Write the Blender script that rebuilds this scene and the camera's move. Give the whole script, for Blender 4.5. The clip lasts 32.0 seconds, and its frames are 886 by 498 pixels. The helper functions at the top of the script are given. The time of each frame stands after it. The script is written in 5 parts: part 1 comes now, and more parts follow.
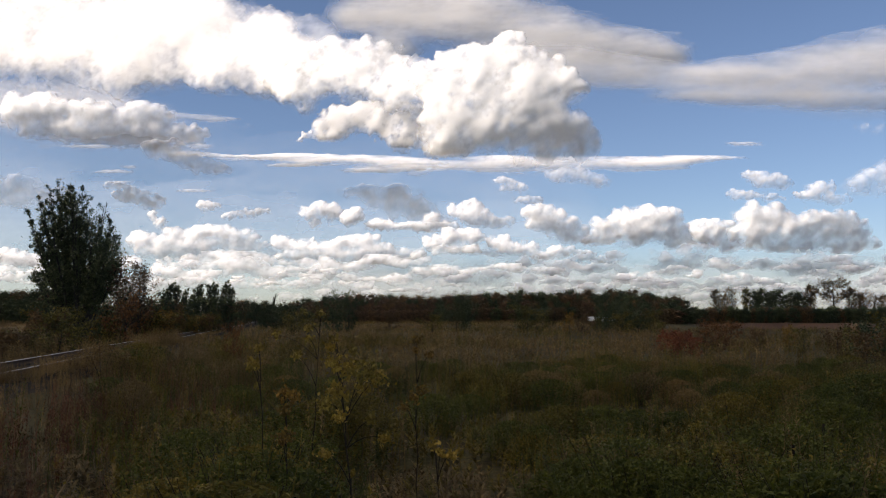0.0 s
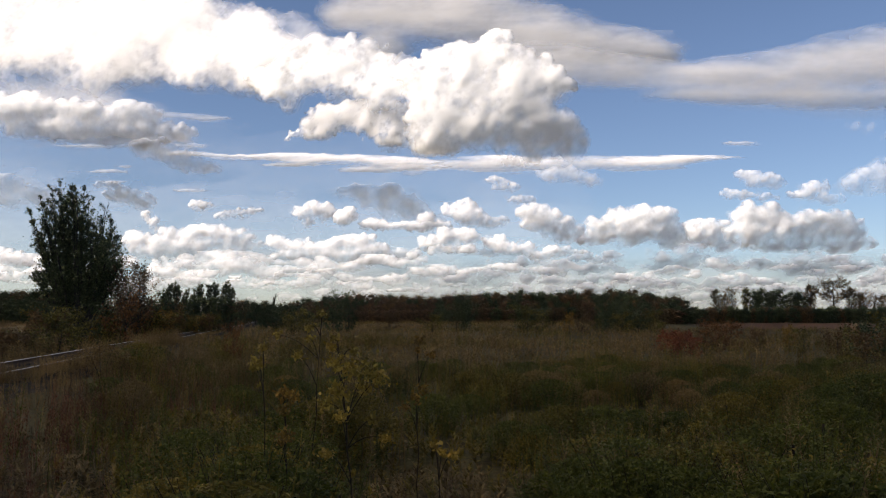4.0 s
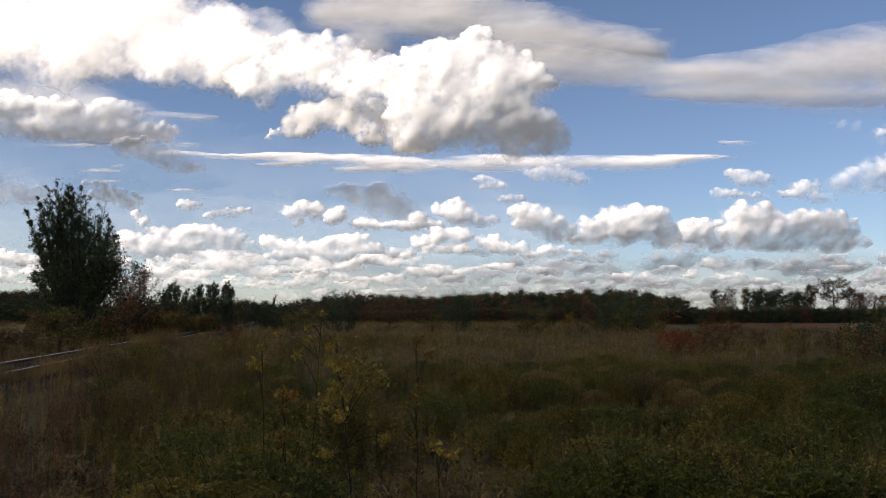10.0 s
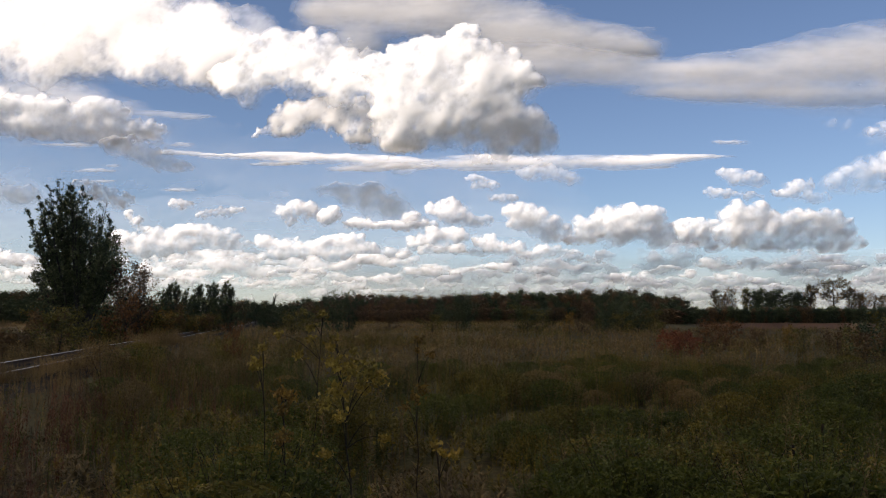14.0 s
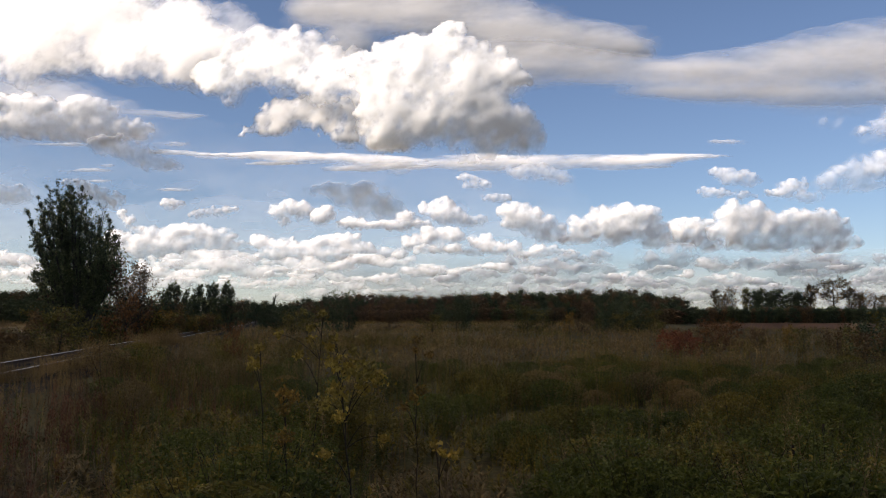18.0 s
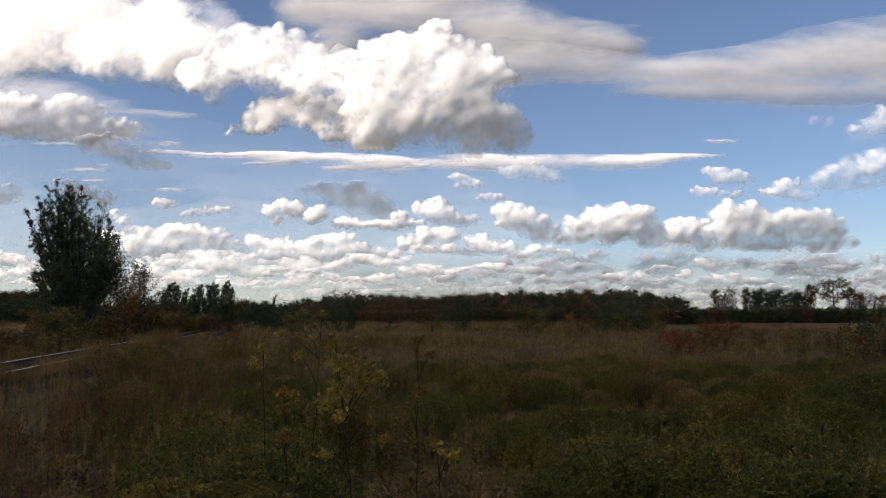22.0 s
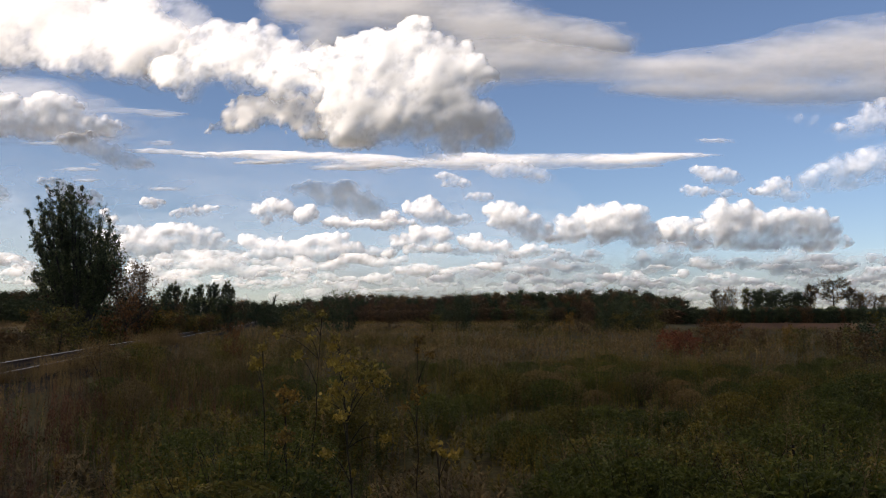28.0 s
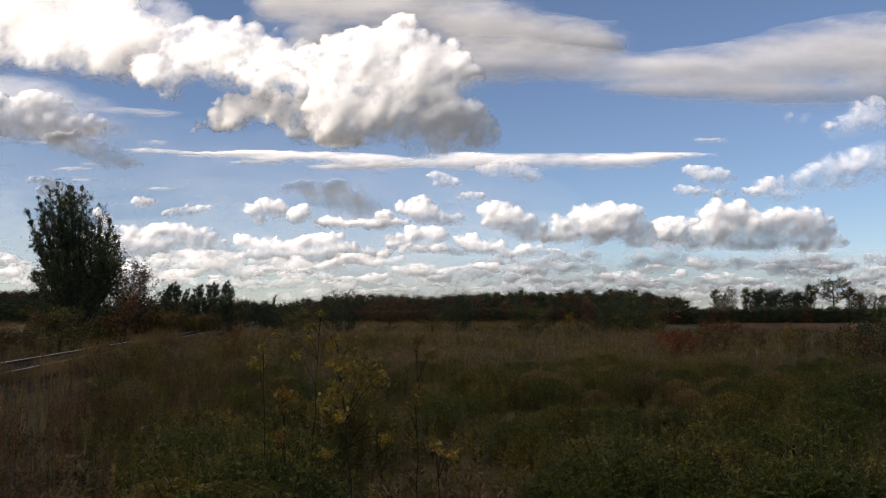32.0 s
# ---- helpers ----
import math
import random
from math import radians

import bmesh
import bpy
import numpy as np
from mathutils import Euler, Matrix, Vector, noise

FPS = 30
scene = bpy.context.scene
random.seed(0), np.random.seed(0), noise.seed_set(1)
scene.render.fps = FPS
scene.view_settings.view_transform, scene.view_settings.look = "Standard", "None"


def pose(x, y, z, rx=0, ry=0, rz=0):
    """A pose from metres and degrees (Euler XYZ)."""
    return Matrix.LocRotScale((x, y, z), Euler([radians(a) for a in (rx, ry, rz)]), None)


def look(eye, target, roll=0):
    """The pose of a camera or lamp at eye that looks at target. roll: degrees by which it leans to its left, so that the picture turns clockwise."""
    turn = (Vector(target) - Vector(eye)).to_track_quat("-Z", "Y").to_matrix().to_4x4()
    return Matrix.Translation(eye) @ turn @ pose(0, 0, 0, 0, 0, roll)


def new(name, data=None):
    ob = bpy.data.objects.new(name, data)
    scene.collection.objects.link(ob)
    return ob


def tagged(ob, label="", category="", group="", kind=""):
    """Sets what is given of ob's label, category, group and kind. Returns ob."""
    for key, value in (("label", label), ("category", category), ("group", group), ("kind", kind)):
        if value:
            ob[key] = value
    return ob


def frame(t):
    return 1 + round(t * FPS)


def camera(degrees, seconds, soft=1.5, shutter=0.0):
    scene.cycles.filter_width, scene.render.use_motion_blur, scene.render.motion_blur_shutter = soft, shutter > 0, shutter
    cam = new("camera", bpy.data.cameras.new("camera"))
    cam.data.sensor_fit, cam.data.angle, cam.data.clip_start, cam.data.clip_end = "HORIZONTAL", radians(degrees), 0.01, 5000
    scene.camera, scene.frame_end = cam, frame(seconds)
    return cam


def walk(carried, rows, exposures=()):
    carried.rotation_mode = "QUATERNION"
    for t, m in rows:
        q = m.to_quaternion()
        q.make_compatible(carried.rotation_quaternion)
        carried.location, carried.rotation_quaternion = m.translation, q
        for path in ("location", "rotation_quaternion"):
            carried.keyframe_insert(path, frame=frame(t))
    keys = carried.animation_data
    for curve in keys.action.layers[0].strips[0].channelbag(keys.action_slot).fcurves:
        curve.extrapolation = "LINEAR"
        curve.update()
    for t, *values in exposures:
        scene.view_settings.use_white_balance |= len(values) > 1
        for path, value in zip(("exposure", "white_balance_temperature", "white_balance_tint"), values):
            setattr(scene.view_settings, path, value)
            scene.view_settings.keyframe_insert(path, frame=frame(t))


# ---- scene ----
# ---------------------------------------------------------------- camera, on a tripod by the line
EYE = Vector((0.0, 0.0, 2.4))
TILT = 4.59
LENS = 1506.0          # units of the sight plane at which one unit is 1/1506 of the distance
cam = camera(55.0, 32.0, soft=1.15)
POSE = pose(EYE.x, EYE.y, EYE.z, 90 + TILT, 0, 0)
walk(cam, [(0.0, POSE), (32.0, POSE)], exposures=[(0.0, 0.8, 7150.0, 17.0), (32.0, 0.8, 7150.0, 17.0)])
AIM = pose(EYE.x, EYE.y, EYE.z, TILT, 0, 0)


def sight(a, b, d):
    """The place d metres out along the line of sight (a, b): a to the right, b downwards."""
    return AIM @ Vector(((a - 784.0) * d / LENS, d, (441.0 - b) * d / LENS))


# ---------------------------------------------------------------- world and sun
SUN_EL, SUN_AZ = 39.0, 241.0          # degrees; azimuth clockwise from the view's heading
SUN_DIR = Vector((math.sin(radians(SUN_AZ)) * math.cos(radians(SUN_EL)),
                  math.cos(radians(SUN_AZ)) * math.cos(radians(SUN_EL)), math.sin(radians(SUN_EL))))
scene.cycles.transparent_max_bounces = 24
world = bpy.data.worlds.new("sky")
scene.world = world
world.use_nodes = True
wn = world.node_tree
sky = wn.nodes.new("ShaderNodeTexSky")
sky.sky_type = "NISHITA"
sky.sun_disc = False
sky.sun_elevation, sky.sun_rotation = radians(SUN_EL), radians(SUN_AZ)
sky.altitude, sky.air_density, sky.dust_density, sky.ozone_density = 200.0, 0.9, 0.5, 5.0
wn.links.new(sky.outputs["Color"], wn.nodes["Background"].inputs["Color"])
wn.nodes["Background"].inputs["Strength"].default_value = 0.067
sun_data = bpy.data.lights.new("sun", "SUN")
sun_data.energy, sun_data.angle, sun_data.color = 5.0, radians(0.53), (1.0, 0.935, 0.83)
sun = new("sun", sun_data)
sun.matrix_world = look(SUN_DIR * 100.0, (0, 0, 0))


# ---------------------------------------------------------------- materials
def mat_base(name):
    m = bpy.data.materials.new(name)
    m.use_nodes = True
    n, l = m.node_tree.nodes, m.node_tree.links
    return m, n, l, n["Principled BSDF"]


def noise_node(n, l, scale, detail=4.0, rough=0.6, coord="Object"):
    tc = n.new("ShaderNodeTexCoord")
    nz = n.new("ShaderNodeTexNoise")
    nz.inputs["Scale"].default_value, nz.inputs["Detail"].default_value = scale, detail
    nz.inputs["Roughness"].default_value = rough
    l.new(tc.outputs[coord], nz.inputs["Vector"])
    return nz.outputs["Fac"]


def ramp_node(n, l, fac, stops):
    r = n.new("ShaderNodeValToRGB")
    e = r.color_ramp.elements
    while len(e) < len(stops):
        e.new(0.5)
    for el, (p, c) in zip(e, stops):
        el.position, el.color = p, (*c, 1.0)
    l.new(fac, r.inputs["Fac"])
    return r.outputs["Color"]


def mix_col(n, l, kind, fac, a, b):
    x = n.new("ShaderNodeMix")
    x.data_type, x.blend_type = "RGBA", kind
    if hasattr(fac, "is_linked"):
        l.new(fac, x.inputs[0])
    else:
        x.inputs[0].default_value = fac
    for s, v in ((x.inputs[6], a), (x.inputs[7], b)):
        if isinstance(v, tuple):
            s.default_value = (*v, 1.0)
        else:
            l.new(v, s)
    return x.outputs[2]


def surface(name, stops, scale, fine=0.0, rough=0.85, metal=0.0, bump=0.0, coord="Object"):
    """A mottled solid: noise at two scales, with relief."""
    m, n, l, p = mat_base(name)
    col = ramp_node(n, l, noise_node(n, l, scale, 5.0, coord=coord), stops)
    if fine:
        g = ramp_node(n, l, noise_node(n, l, fine, 3.0, coord=coord), [(0.3, (0.55,) * 3), (0.7, (1.35,) * 3)])
        col = mix_col(n, l, "MULTIPLY", 1.0, col, g)
    l.new(col, p.inputs["Base Color"])
    p.inputs["Roughness"].default_value, p.inputs["Metallic"].default_value = rough, metal
    p.inputs["Specular IOR Level"].default_value = 0.5 if rough < 0.6 else 0.08
    if bump:
        b = n.new("ShaderNodeBump")
        b.inputs["Strength"].default_value, b.inputs["Distance"].default_value = 0.8, bump
        l.new(noise_node(n, l, fine or scale, 5.0, coord=coord), b.inputs["Height"])
        l.new(b.outputs["Normal"], p.inputs["Normal"])
    return m


def leafy(name, stops, patch=0.35, thin=0.35):
    """Leaves: each leaf its own shade, drifting in patches, a little light passing through."""
    m, n, l, p = mat_base(name)
    geo = n.new("ShaderNodeNewGeometry")
    col = ramp_node(n, l, geo.outputs["Random Per Island"], stops)
    g = ramp_node(n, l, noise_node(n, l, patch, 3.0), [(0.3, (0.45,) * 3), (0.7, (1.4,) * 3)])
    col = mix_col(n, l, "MULTIPLY", 1.0, col, g)
    info = n.new("ShaderNodeObjectInfo")
    own = ramp_node(n, l, info.outputs["Random"], [(0.0, (0.75, 0.78, 0.8)), (1.0, (1.25, 1.15, 1.05))])
    col = mix_col(n, l, "MULTIPLY", 1.0, col, own)
    l.new(col, p.inputs["Base Color"])
    p.inputs["Roughness"].default_value = 0.6
    p.inputs["Specular IOR Level"].default_value = 0.25
    t = n.new("ShaderNodeBsdfTranslucent")
    l.new(col, t.inputs["Color"])
    x = n.new("ShaderNodeMixShader")
    x.inputs[0].default_value = thin
    l.new(p.outputs[0], x.inputs[1])
    l.new(t.outputs[0], x.inputs[2])
    l.new(x.outputs[0], n["Material Output"].inputs["Surface"])
    return m


def vapour(name, colour, through_light, depth=55.0):
    """Cloud: white droplets; light wanders some way through the body before it leaves, and the rim thins out by the stored density."""
    m, n, l, p = mat_base(name)
    at = n.new("ShaderNodeAttribute")
    at.attribute_name = "vapour_rim"
    p.inputs["Base Color"].default_value = (*colour, 1.0)
    p.inputs["Roughness"].default_value, p.inputs["Specular IOR Level"].default_value = 1.0, 0.0
    p.inputs["Subsurface Weight"].default_value = 1.0
    p.inputs["Subsurface Radius"].default_value = (1.0, 1.0, 1.0)
    p.inputs["Subsurface Scale"].default_value = depth
    t = n.new("ShaderNodeBsdfTranslucent")
    t.inputs["Color"].default_value = (*colour, 1.0)
    x = n.new("ShaderNodeMixShader")
    x.inputs[0].default_value = through_light
    l.new(p.outputs[0], x.inputs[1])
    l.new(t.outputs[0], x.inputs[2])
    clear = n.new("ShaderNodeBsdfTransparent")
    y = n.new("ShaderNodeMixShader")
    l.new(at.outputs["Fac"], y.inputs[0])
    l.new(clear.outputs[0], y.inputs[1])
    l.new(x.outputs[0], y.inputs[2])
    l.new(y.outputs[0], n["Material Output"].inputs["Surface"])
    return m


CUMULUS = vapour("cumulus_vapour", (0.94, 0.945, 0.95), 0.2)
# for the unseen shading cloud; tuned for how much warm light reaches the land
OVERHEAD = vapour("overhead_vapour", (0.92, 0.91, 0.88), 0.73)
# same vapour darkened in colour, for the duller right-hand half of the deck
LOW_DECK_DIMMED = vapour("low_deck_vapour_dimmed", (0.47, 0.495, 0.54), 0.3)
# grey of distant haze, put into the vapour's colour
HAZE_DECK = vapour("haze_deck_vapour", (0.62, 0.64, 0.67), 0.3)
# CUMULUS with a lowered colour, which dims the distant clouds as haze would
FAR_CUMULUS = vapour("far_cumulus_vapour_dimmed", (0.8, 0.82, 0.85), 0.2)
TOWER = vapour("tower_vapour", (0.90, 0.915, 0.945), 0.2)
# shaded copy of the cloud vapour: greyer and less lit through, for scraps in shadow
SHADED = vapour("shaded_scrap_vapour", (0.72, 0.74, 0.78), 0.05, 14.0)
# dimness of the high sheets is put into the colour: a darker vapour copy
STRATUS_DIMMED = vapour("stratus_vapour_dimmed", (0.72, 0.725, 0.735), 0.3)

SOIL = surface("field_soil", [(0.3, (0.04, 0.03, 0.014)), (0.5, (0.065, 0.05, 0.02)), (0.7, (0.05, 0.05, 0.016))], 0.25, 6.0, 0.95, bump=0.05)
PLOUGH = surface("ploughed_earth", [(0.3, (0.075, 0.034, 0.014)), (0.7, (0.11, 0.052, 0.022))], 0.06, 1.5, 0.95, bump=0.05)
STUBBLE = surface("stubble", [(0.3, (0.07, 0.045, 0.016)), (0.7, (0.1, 0.066, 0.025))], 0.05, 2.0, 0.95, bump=0.05)
GRAVEL = surface("ballast_stone", [(0.3, (0.018, 0.013, 0.009)), (0.7, (0.042, 0.031, 0.021))], 2.0, 22.0, 0.9, bump=0.04)
STEEL = surface("worn_rail_steel", [(0.3, (0.36, 0.35, 0.34)), (0.7, (0.5, 0.49, 0.48))], 3.0, 40.0, 0.34, 1.0)
RUST = surface("rail_rust", [(0.3, (0.05, 0.03, 0.02)), (0.7, (0.1, 0.06, 0.04))], 6.0, 60.0, 0.8, 0.3)
TIE = surface("creosoted_timber", [(0.3, (0.03, 0.025, 0.02)), (0.7, (0.075, 0.065, 0.055))], 3.0, 30.0, 0.9, bump=0.01)
BARK = surface("dark_bark", [(0.3, (0.03, 0.025, 0.02)), (0.7, (0.07, 0.06, 0.05))], 4.0, 30.0, 0.95, bump=0.02)
STEM = surface("woody_stem", [(0.3, (0.022, 0.016, 0.011)), (0.7, (0.05, 0.035, 0.022))], 9.0, 60.0, 0.8)
CATTAIL = surface("cattail_felt", [(0.3, (0.02, 0.013, 0.008)), (0.7, (0.035, 0.022, 0.013))], 30.0, 200.0, 0.95)
WHITE_PAINT = surface("white_paint", [(0.3, (0.74, 0.75, 0.76)), (0.7, (0.82, 0.82, 0.82))], 0.7, 9.0, 0.45)
GREY_METAL = surface("grey_metal", [(0.3, (0.2, 0.2, 0.21)), (0.7, (0.3, 0.3, 0.31))], 2.0, 20.0, 0.4, 0.8)
RUBBER = surface("tyre_rubber", [(0.3, (0.015, 0.015, 0.015)), (0.7, (0.03, 0.03, 0.03))], 5.0, 40.0, 0.9)
GLASS = surface("dark_glass", [(0.3, (0.02, 0.025, 0.03)), (0.7, (0.03, 0.035, 0.04))], 1.0, 0.0, 0.08)
ROOF = surface("roof_sheet", [(0.3, (0.1, 0.1, 0.1)), (0.7, (0.16, 0.16, 0.16))], 1.0, 9.0, 0.6)

POPLAR_LEAF = leafy("poplar_leaf", [(0.0, (0.035, 0.048, 0.02)), (0.7, (0.078, 0.095, 0.042)), (1.0, (0.16, 0.17, 0.09))])
GREEN_LEAF = leafy("dark_green_leaf", [(0.0, (0.05, 0.062, 0.026)), (0.7, (0.066, 0.08, 0.034)), (1.0, (0.085, 0.1, 0.04))])
OLIVE_LEAF = leafy("olive_leaf", [(0.0, (0.05, 0.048, 0.014)), (0.6, (0.13, 0.11, 0.024)), (1.0, (0.21, 0.165, 0.034))])
RUST_LEAF = leafy("rust_leaf", [(0.0, (0.088, 0.054, 0.03)), (0.5, (0.118, 0.07, 0.037)), (1.0, (0.145, 0.086, 0.045))])
BROWN_LEAF = leafy("brown_leaf", [(0.0, (0.086, 0.054, 0.024)), (0.6, (0.12, 0.074, 0.031)), (1.0, (0.16, 0.1, 0.04))])
RED_LEAF = leafy("sumac_leaf", [(0.0, (0.15, 0.042, 0.02)), (0.6, (0.25, 0.066, 0.028)), (1.0, (0.32, 0.11, 0.038))])
YELLOW_LEAF = leafy("yellow_leaf", [(0.0, (0.17, 0.115, 0.02)), (0.5, (0.28, 0.195, 0.032)), (1.0, (0.39, 0.285, 0.06))], 3.0)
BRONZE_LEAF = leafy("bronze_leaf", [(0.0, (0.1, 0.05, 0.02)), (0.6, (0.17, 0.082, 0.03)), (1.0, (0.25, 0.12, 0.04))])
OCHRE_LEAF = leafy("ochre_leaf", [(0.0, (0.11, 0.066, 0.014)), (0.6, (0.2, 0.118, 0.024)), (1.0, (0.3, 0.18, 0.034))])
WEED_GREEN = leafy("weed_green", [(0.0, (0.06, 0.07, 0.011)), (0.6, (0.088, 0.098, 0.013)), (1.0, (0.125, 0.13, 0.02))], 0.6)
WEED_OLIVE = leafy("weed_olive", [(0.0, (0.115, 0.088, 0.014)), (0.6, (0.165, 0.125, 0.02)), (1.0, (0.22, 0.162, 0.028))], 0.6)
WEED_BROWN = leafy("weed_brown", [(0.0, (0.15, 0.095, 0.038)), (0.6, (0.215, 0.142, 0.056)), (1.0, (0.28, 0.195, 0.08))], 0.6)
WEED_RED = leafy("weed_red", [(0.0, (0.1, 0.042, 0.023)), (0.6, (0.145, 0.058, 0.031)), (1.0, (0.21, 0.095, 0.05))], 0.6)
STRAW = leafy("straw", [(0.0, (0.1, 0.07, 0.045)), (0.6, (0.2, 0.145, 0.09)), (1.0, (0.34, 0.27, 0.18))], 0.6)


# ---------------------------------------------------------------- mesh tools
def mesh_of(name, verts, faces, mat, smooth=False):
    """A mesh from an array of points and an array of faces of equal corner count."""
    verts, faces = np.asarray(verts, dtype=np.float32), np.asarray(faces, dtype=np.int32)
    me = bpy.data.meshes.new(name)
    k = faces.shape[1]
    me.vertices.add(len(verts))
    me.vertices.foreach_set("co", verts.ravel())
    me.loops.add(faces.size)
    me.loops.foreach_set("vertex_index", faces.ravel())
    me.polygons.add(len(faces))
    me.polygons.foreach_set("loop_start", np.arange(0, faces.size, k, dtype=np.int32))
    if smooth:
        me.polygons.foreach_set("use_smooth", np.ones(len(faces), dtype=bool))
    me.materials.append(mat)
    me.update(calc_edges=True)
    return me


def empty(name, m, label="", category="", group="", kind=""):
    ob = new(name)
    ob.matrix_basis = m
    return tagged(ob, label, category, group, kind)


def piece(name, me, parent, label="", m=None):
    ob = new(name, me)
    ob.parent = parent
    if m is not None:
        ob.matrix_basis = m
    return tagged(ob, label)


def gather(chunks):
    """Join (verts, faces) pairs into one pair."""
    vs, fs, k = [], [], 0
    for v, f in chunks:
        vs.append(v)
        fs.append(f + k)
        k += len(v)
    return np.concatenate(vs), np.concatenate(fs)


def tube(points, radii, n=5):
    """A tapered tube along a bent line."""
    points = np.asarray(points, dtype=float)
    radii = np.asarray(radii, dtype=float)
    d = np.gradient(points, axis=0)
    d /= np.linalg.norm(d, axis=1)[:, None] + 1e-9
    ref = np.where(np.abs(d[:, 2:3]) > 0.9, [[1.0, 0, 0]], [[0, 0, 1.0]])
    a = np.cross(d, ref)
    a /= np.linalg.norm(a, axis=1)[:, None] + 1e-9
    b = np.cross(d, a)
    ang = np.arange(n) * 2 * np.pi / n
    ring = points[:, None] + radii[:, None, None] * (np.cos(ang)[None, :, None] * a[:, None] + np.sin(ang)[None, :, None] * b[:, None])
    v = ring.reshape(-1, 3)
    i, j = np.meshgrid(np.arange(len(points) - 1), np.arange(n), indexing="ij")
    j2 = (j + 1) % n
    f = np.stack([i * n + j, i * n + j2, (i + 1) * n + j2, (i + 1) * n + j], -1).reshape(-1, 4)
    return v, f


def leaves(centres, size, rng, narrow=0.5, droop=0.0):
    """A pointed leaf at every centre, turned at random."""
    c = np.asarray(centres, dtype=float)
    n = len(c)
    a = rng.normal(size=(n, 3))
    a[:, 2] -= droop
    a /= np.linalg.norm(a, axis=1)[:, None]
    b = np.cross(a, rng.normal(size=(n, 3)))
    b /= np.linalg.norm(b, axis=1)[:, None] + 1e-9
    s = size * rng.uniform(0.6, 1.4, (n, 1))
    v = np.stack([c - a * s * 0.5, c + b * s * narrow * 0.5, c + a * s * 0.5, c - b * s * narrow * 0.5], 1).reshape(-1, 3)
    return v, np.arange(n * 4).reshape(n, 4)


def box_bm(sx, sy, sz, bevel=0.0, at=(0, 0, 0)):
    bm = bmesh.new()
    bmesh.ops.create_cube(bm, size=1.0, matrix=Matrix.Translation(at) @ Matrix.Diagonal((sx, sy, sz, 1)))
    if bevel:
        bmesh.ops.bevel(bm, geom=bm.edges[:], offset=bevel, segments=2, affect="EDGES", profile=0.5)
    return bm


def part(name, bm, mat, parent, label="", m=None):
    me = bpy.data.meshes.new(name)
    bm.to_mesh(me)
    bm.free()
    me.materials.append(mat)
    return piece(name, me, parent, label, m)


# smooth random fields for the clouds and the lie of the land
TABLE = np.random.RandomState(5).rand(256, 256)


def field(x, y, shift=0):
    ix, iy = np.floor(x).astype(int), np.floor(y).astype(int)
    fx, fy = x - ix, y - iy
    fx, fy = fx * fx * fx * (fx * (fx * 6 - 15) + 10), fy * fy * fy * (fy * (fy * 6 - 15) + 10)
    ix, iy = ix + shift * 37, iy + shift * 91
    a, b = TABLE[ix & 255, iy & 255], TABLE[(ix + 1) & 255, iy & 255]
    c, d = TABLE[ix & 255, (iy + 1) & 255], TABLE[(ix + 1) & 255, (iy + 1) & 255]
    return (a + (b - a) * fx) * (1 - fy) + (c + (d - c) * fx) * fy


def fbm(x, y, octaves=5, shift=0, gain=0.5):
    """Fractal noise about zero, between about -1 and 1."""
    out, amp, tot = 0.0, 1.0, 0.0
    for k in range(octaves):
        out = out + amp * (field(x, y, shift + 3 * k) * 2 - 1)
        tot += amp
        amp *= gain
        x, y = 1.62 * x + 1.2 * y + 7.3, -1.2 * x + 1.62 * y + 2.9
    return out / tot * 1.6


def domes(x, y, shift=0):
    """Rounded lumps packed side by side, 0 between them and 1 on their tops."""
    ix, iy = np.floor(x).astype(int), np.floor(y).astype(int)
    best = np.full(x.shape, 9.0)
    for dx in (-1, 0, 1):
        for dy in (-1, 0, 1):
            jx, jy = ix + dx, iy + dy
            px = jx + TABLE[(jx + shift * 13) & 255, (jy + 5) & 255]
            py = jy + TABLE[(jy + shift * 29) & 255, (jx + 77) & 255]
            best = np.minimum(best, (x - px) ** 2 + (y - py) ** 2)
    return 1.0 - np.clip(best, 0, 1)


# ---------------------------------------------------------------- clouds
CLOUDS = []          # (object, place at the middle of the clip, velocity)
T_MID = 16.5


def blurred(g, times):
    for _ in range(min(times, 90)):
        g = (g + np.roll(g, 1, 0) + np.roll(g, -1, 0) + np.roll(g, 1, 1) + np.roll(g, -1, 1)) / 5
    return g


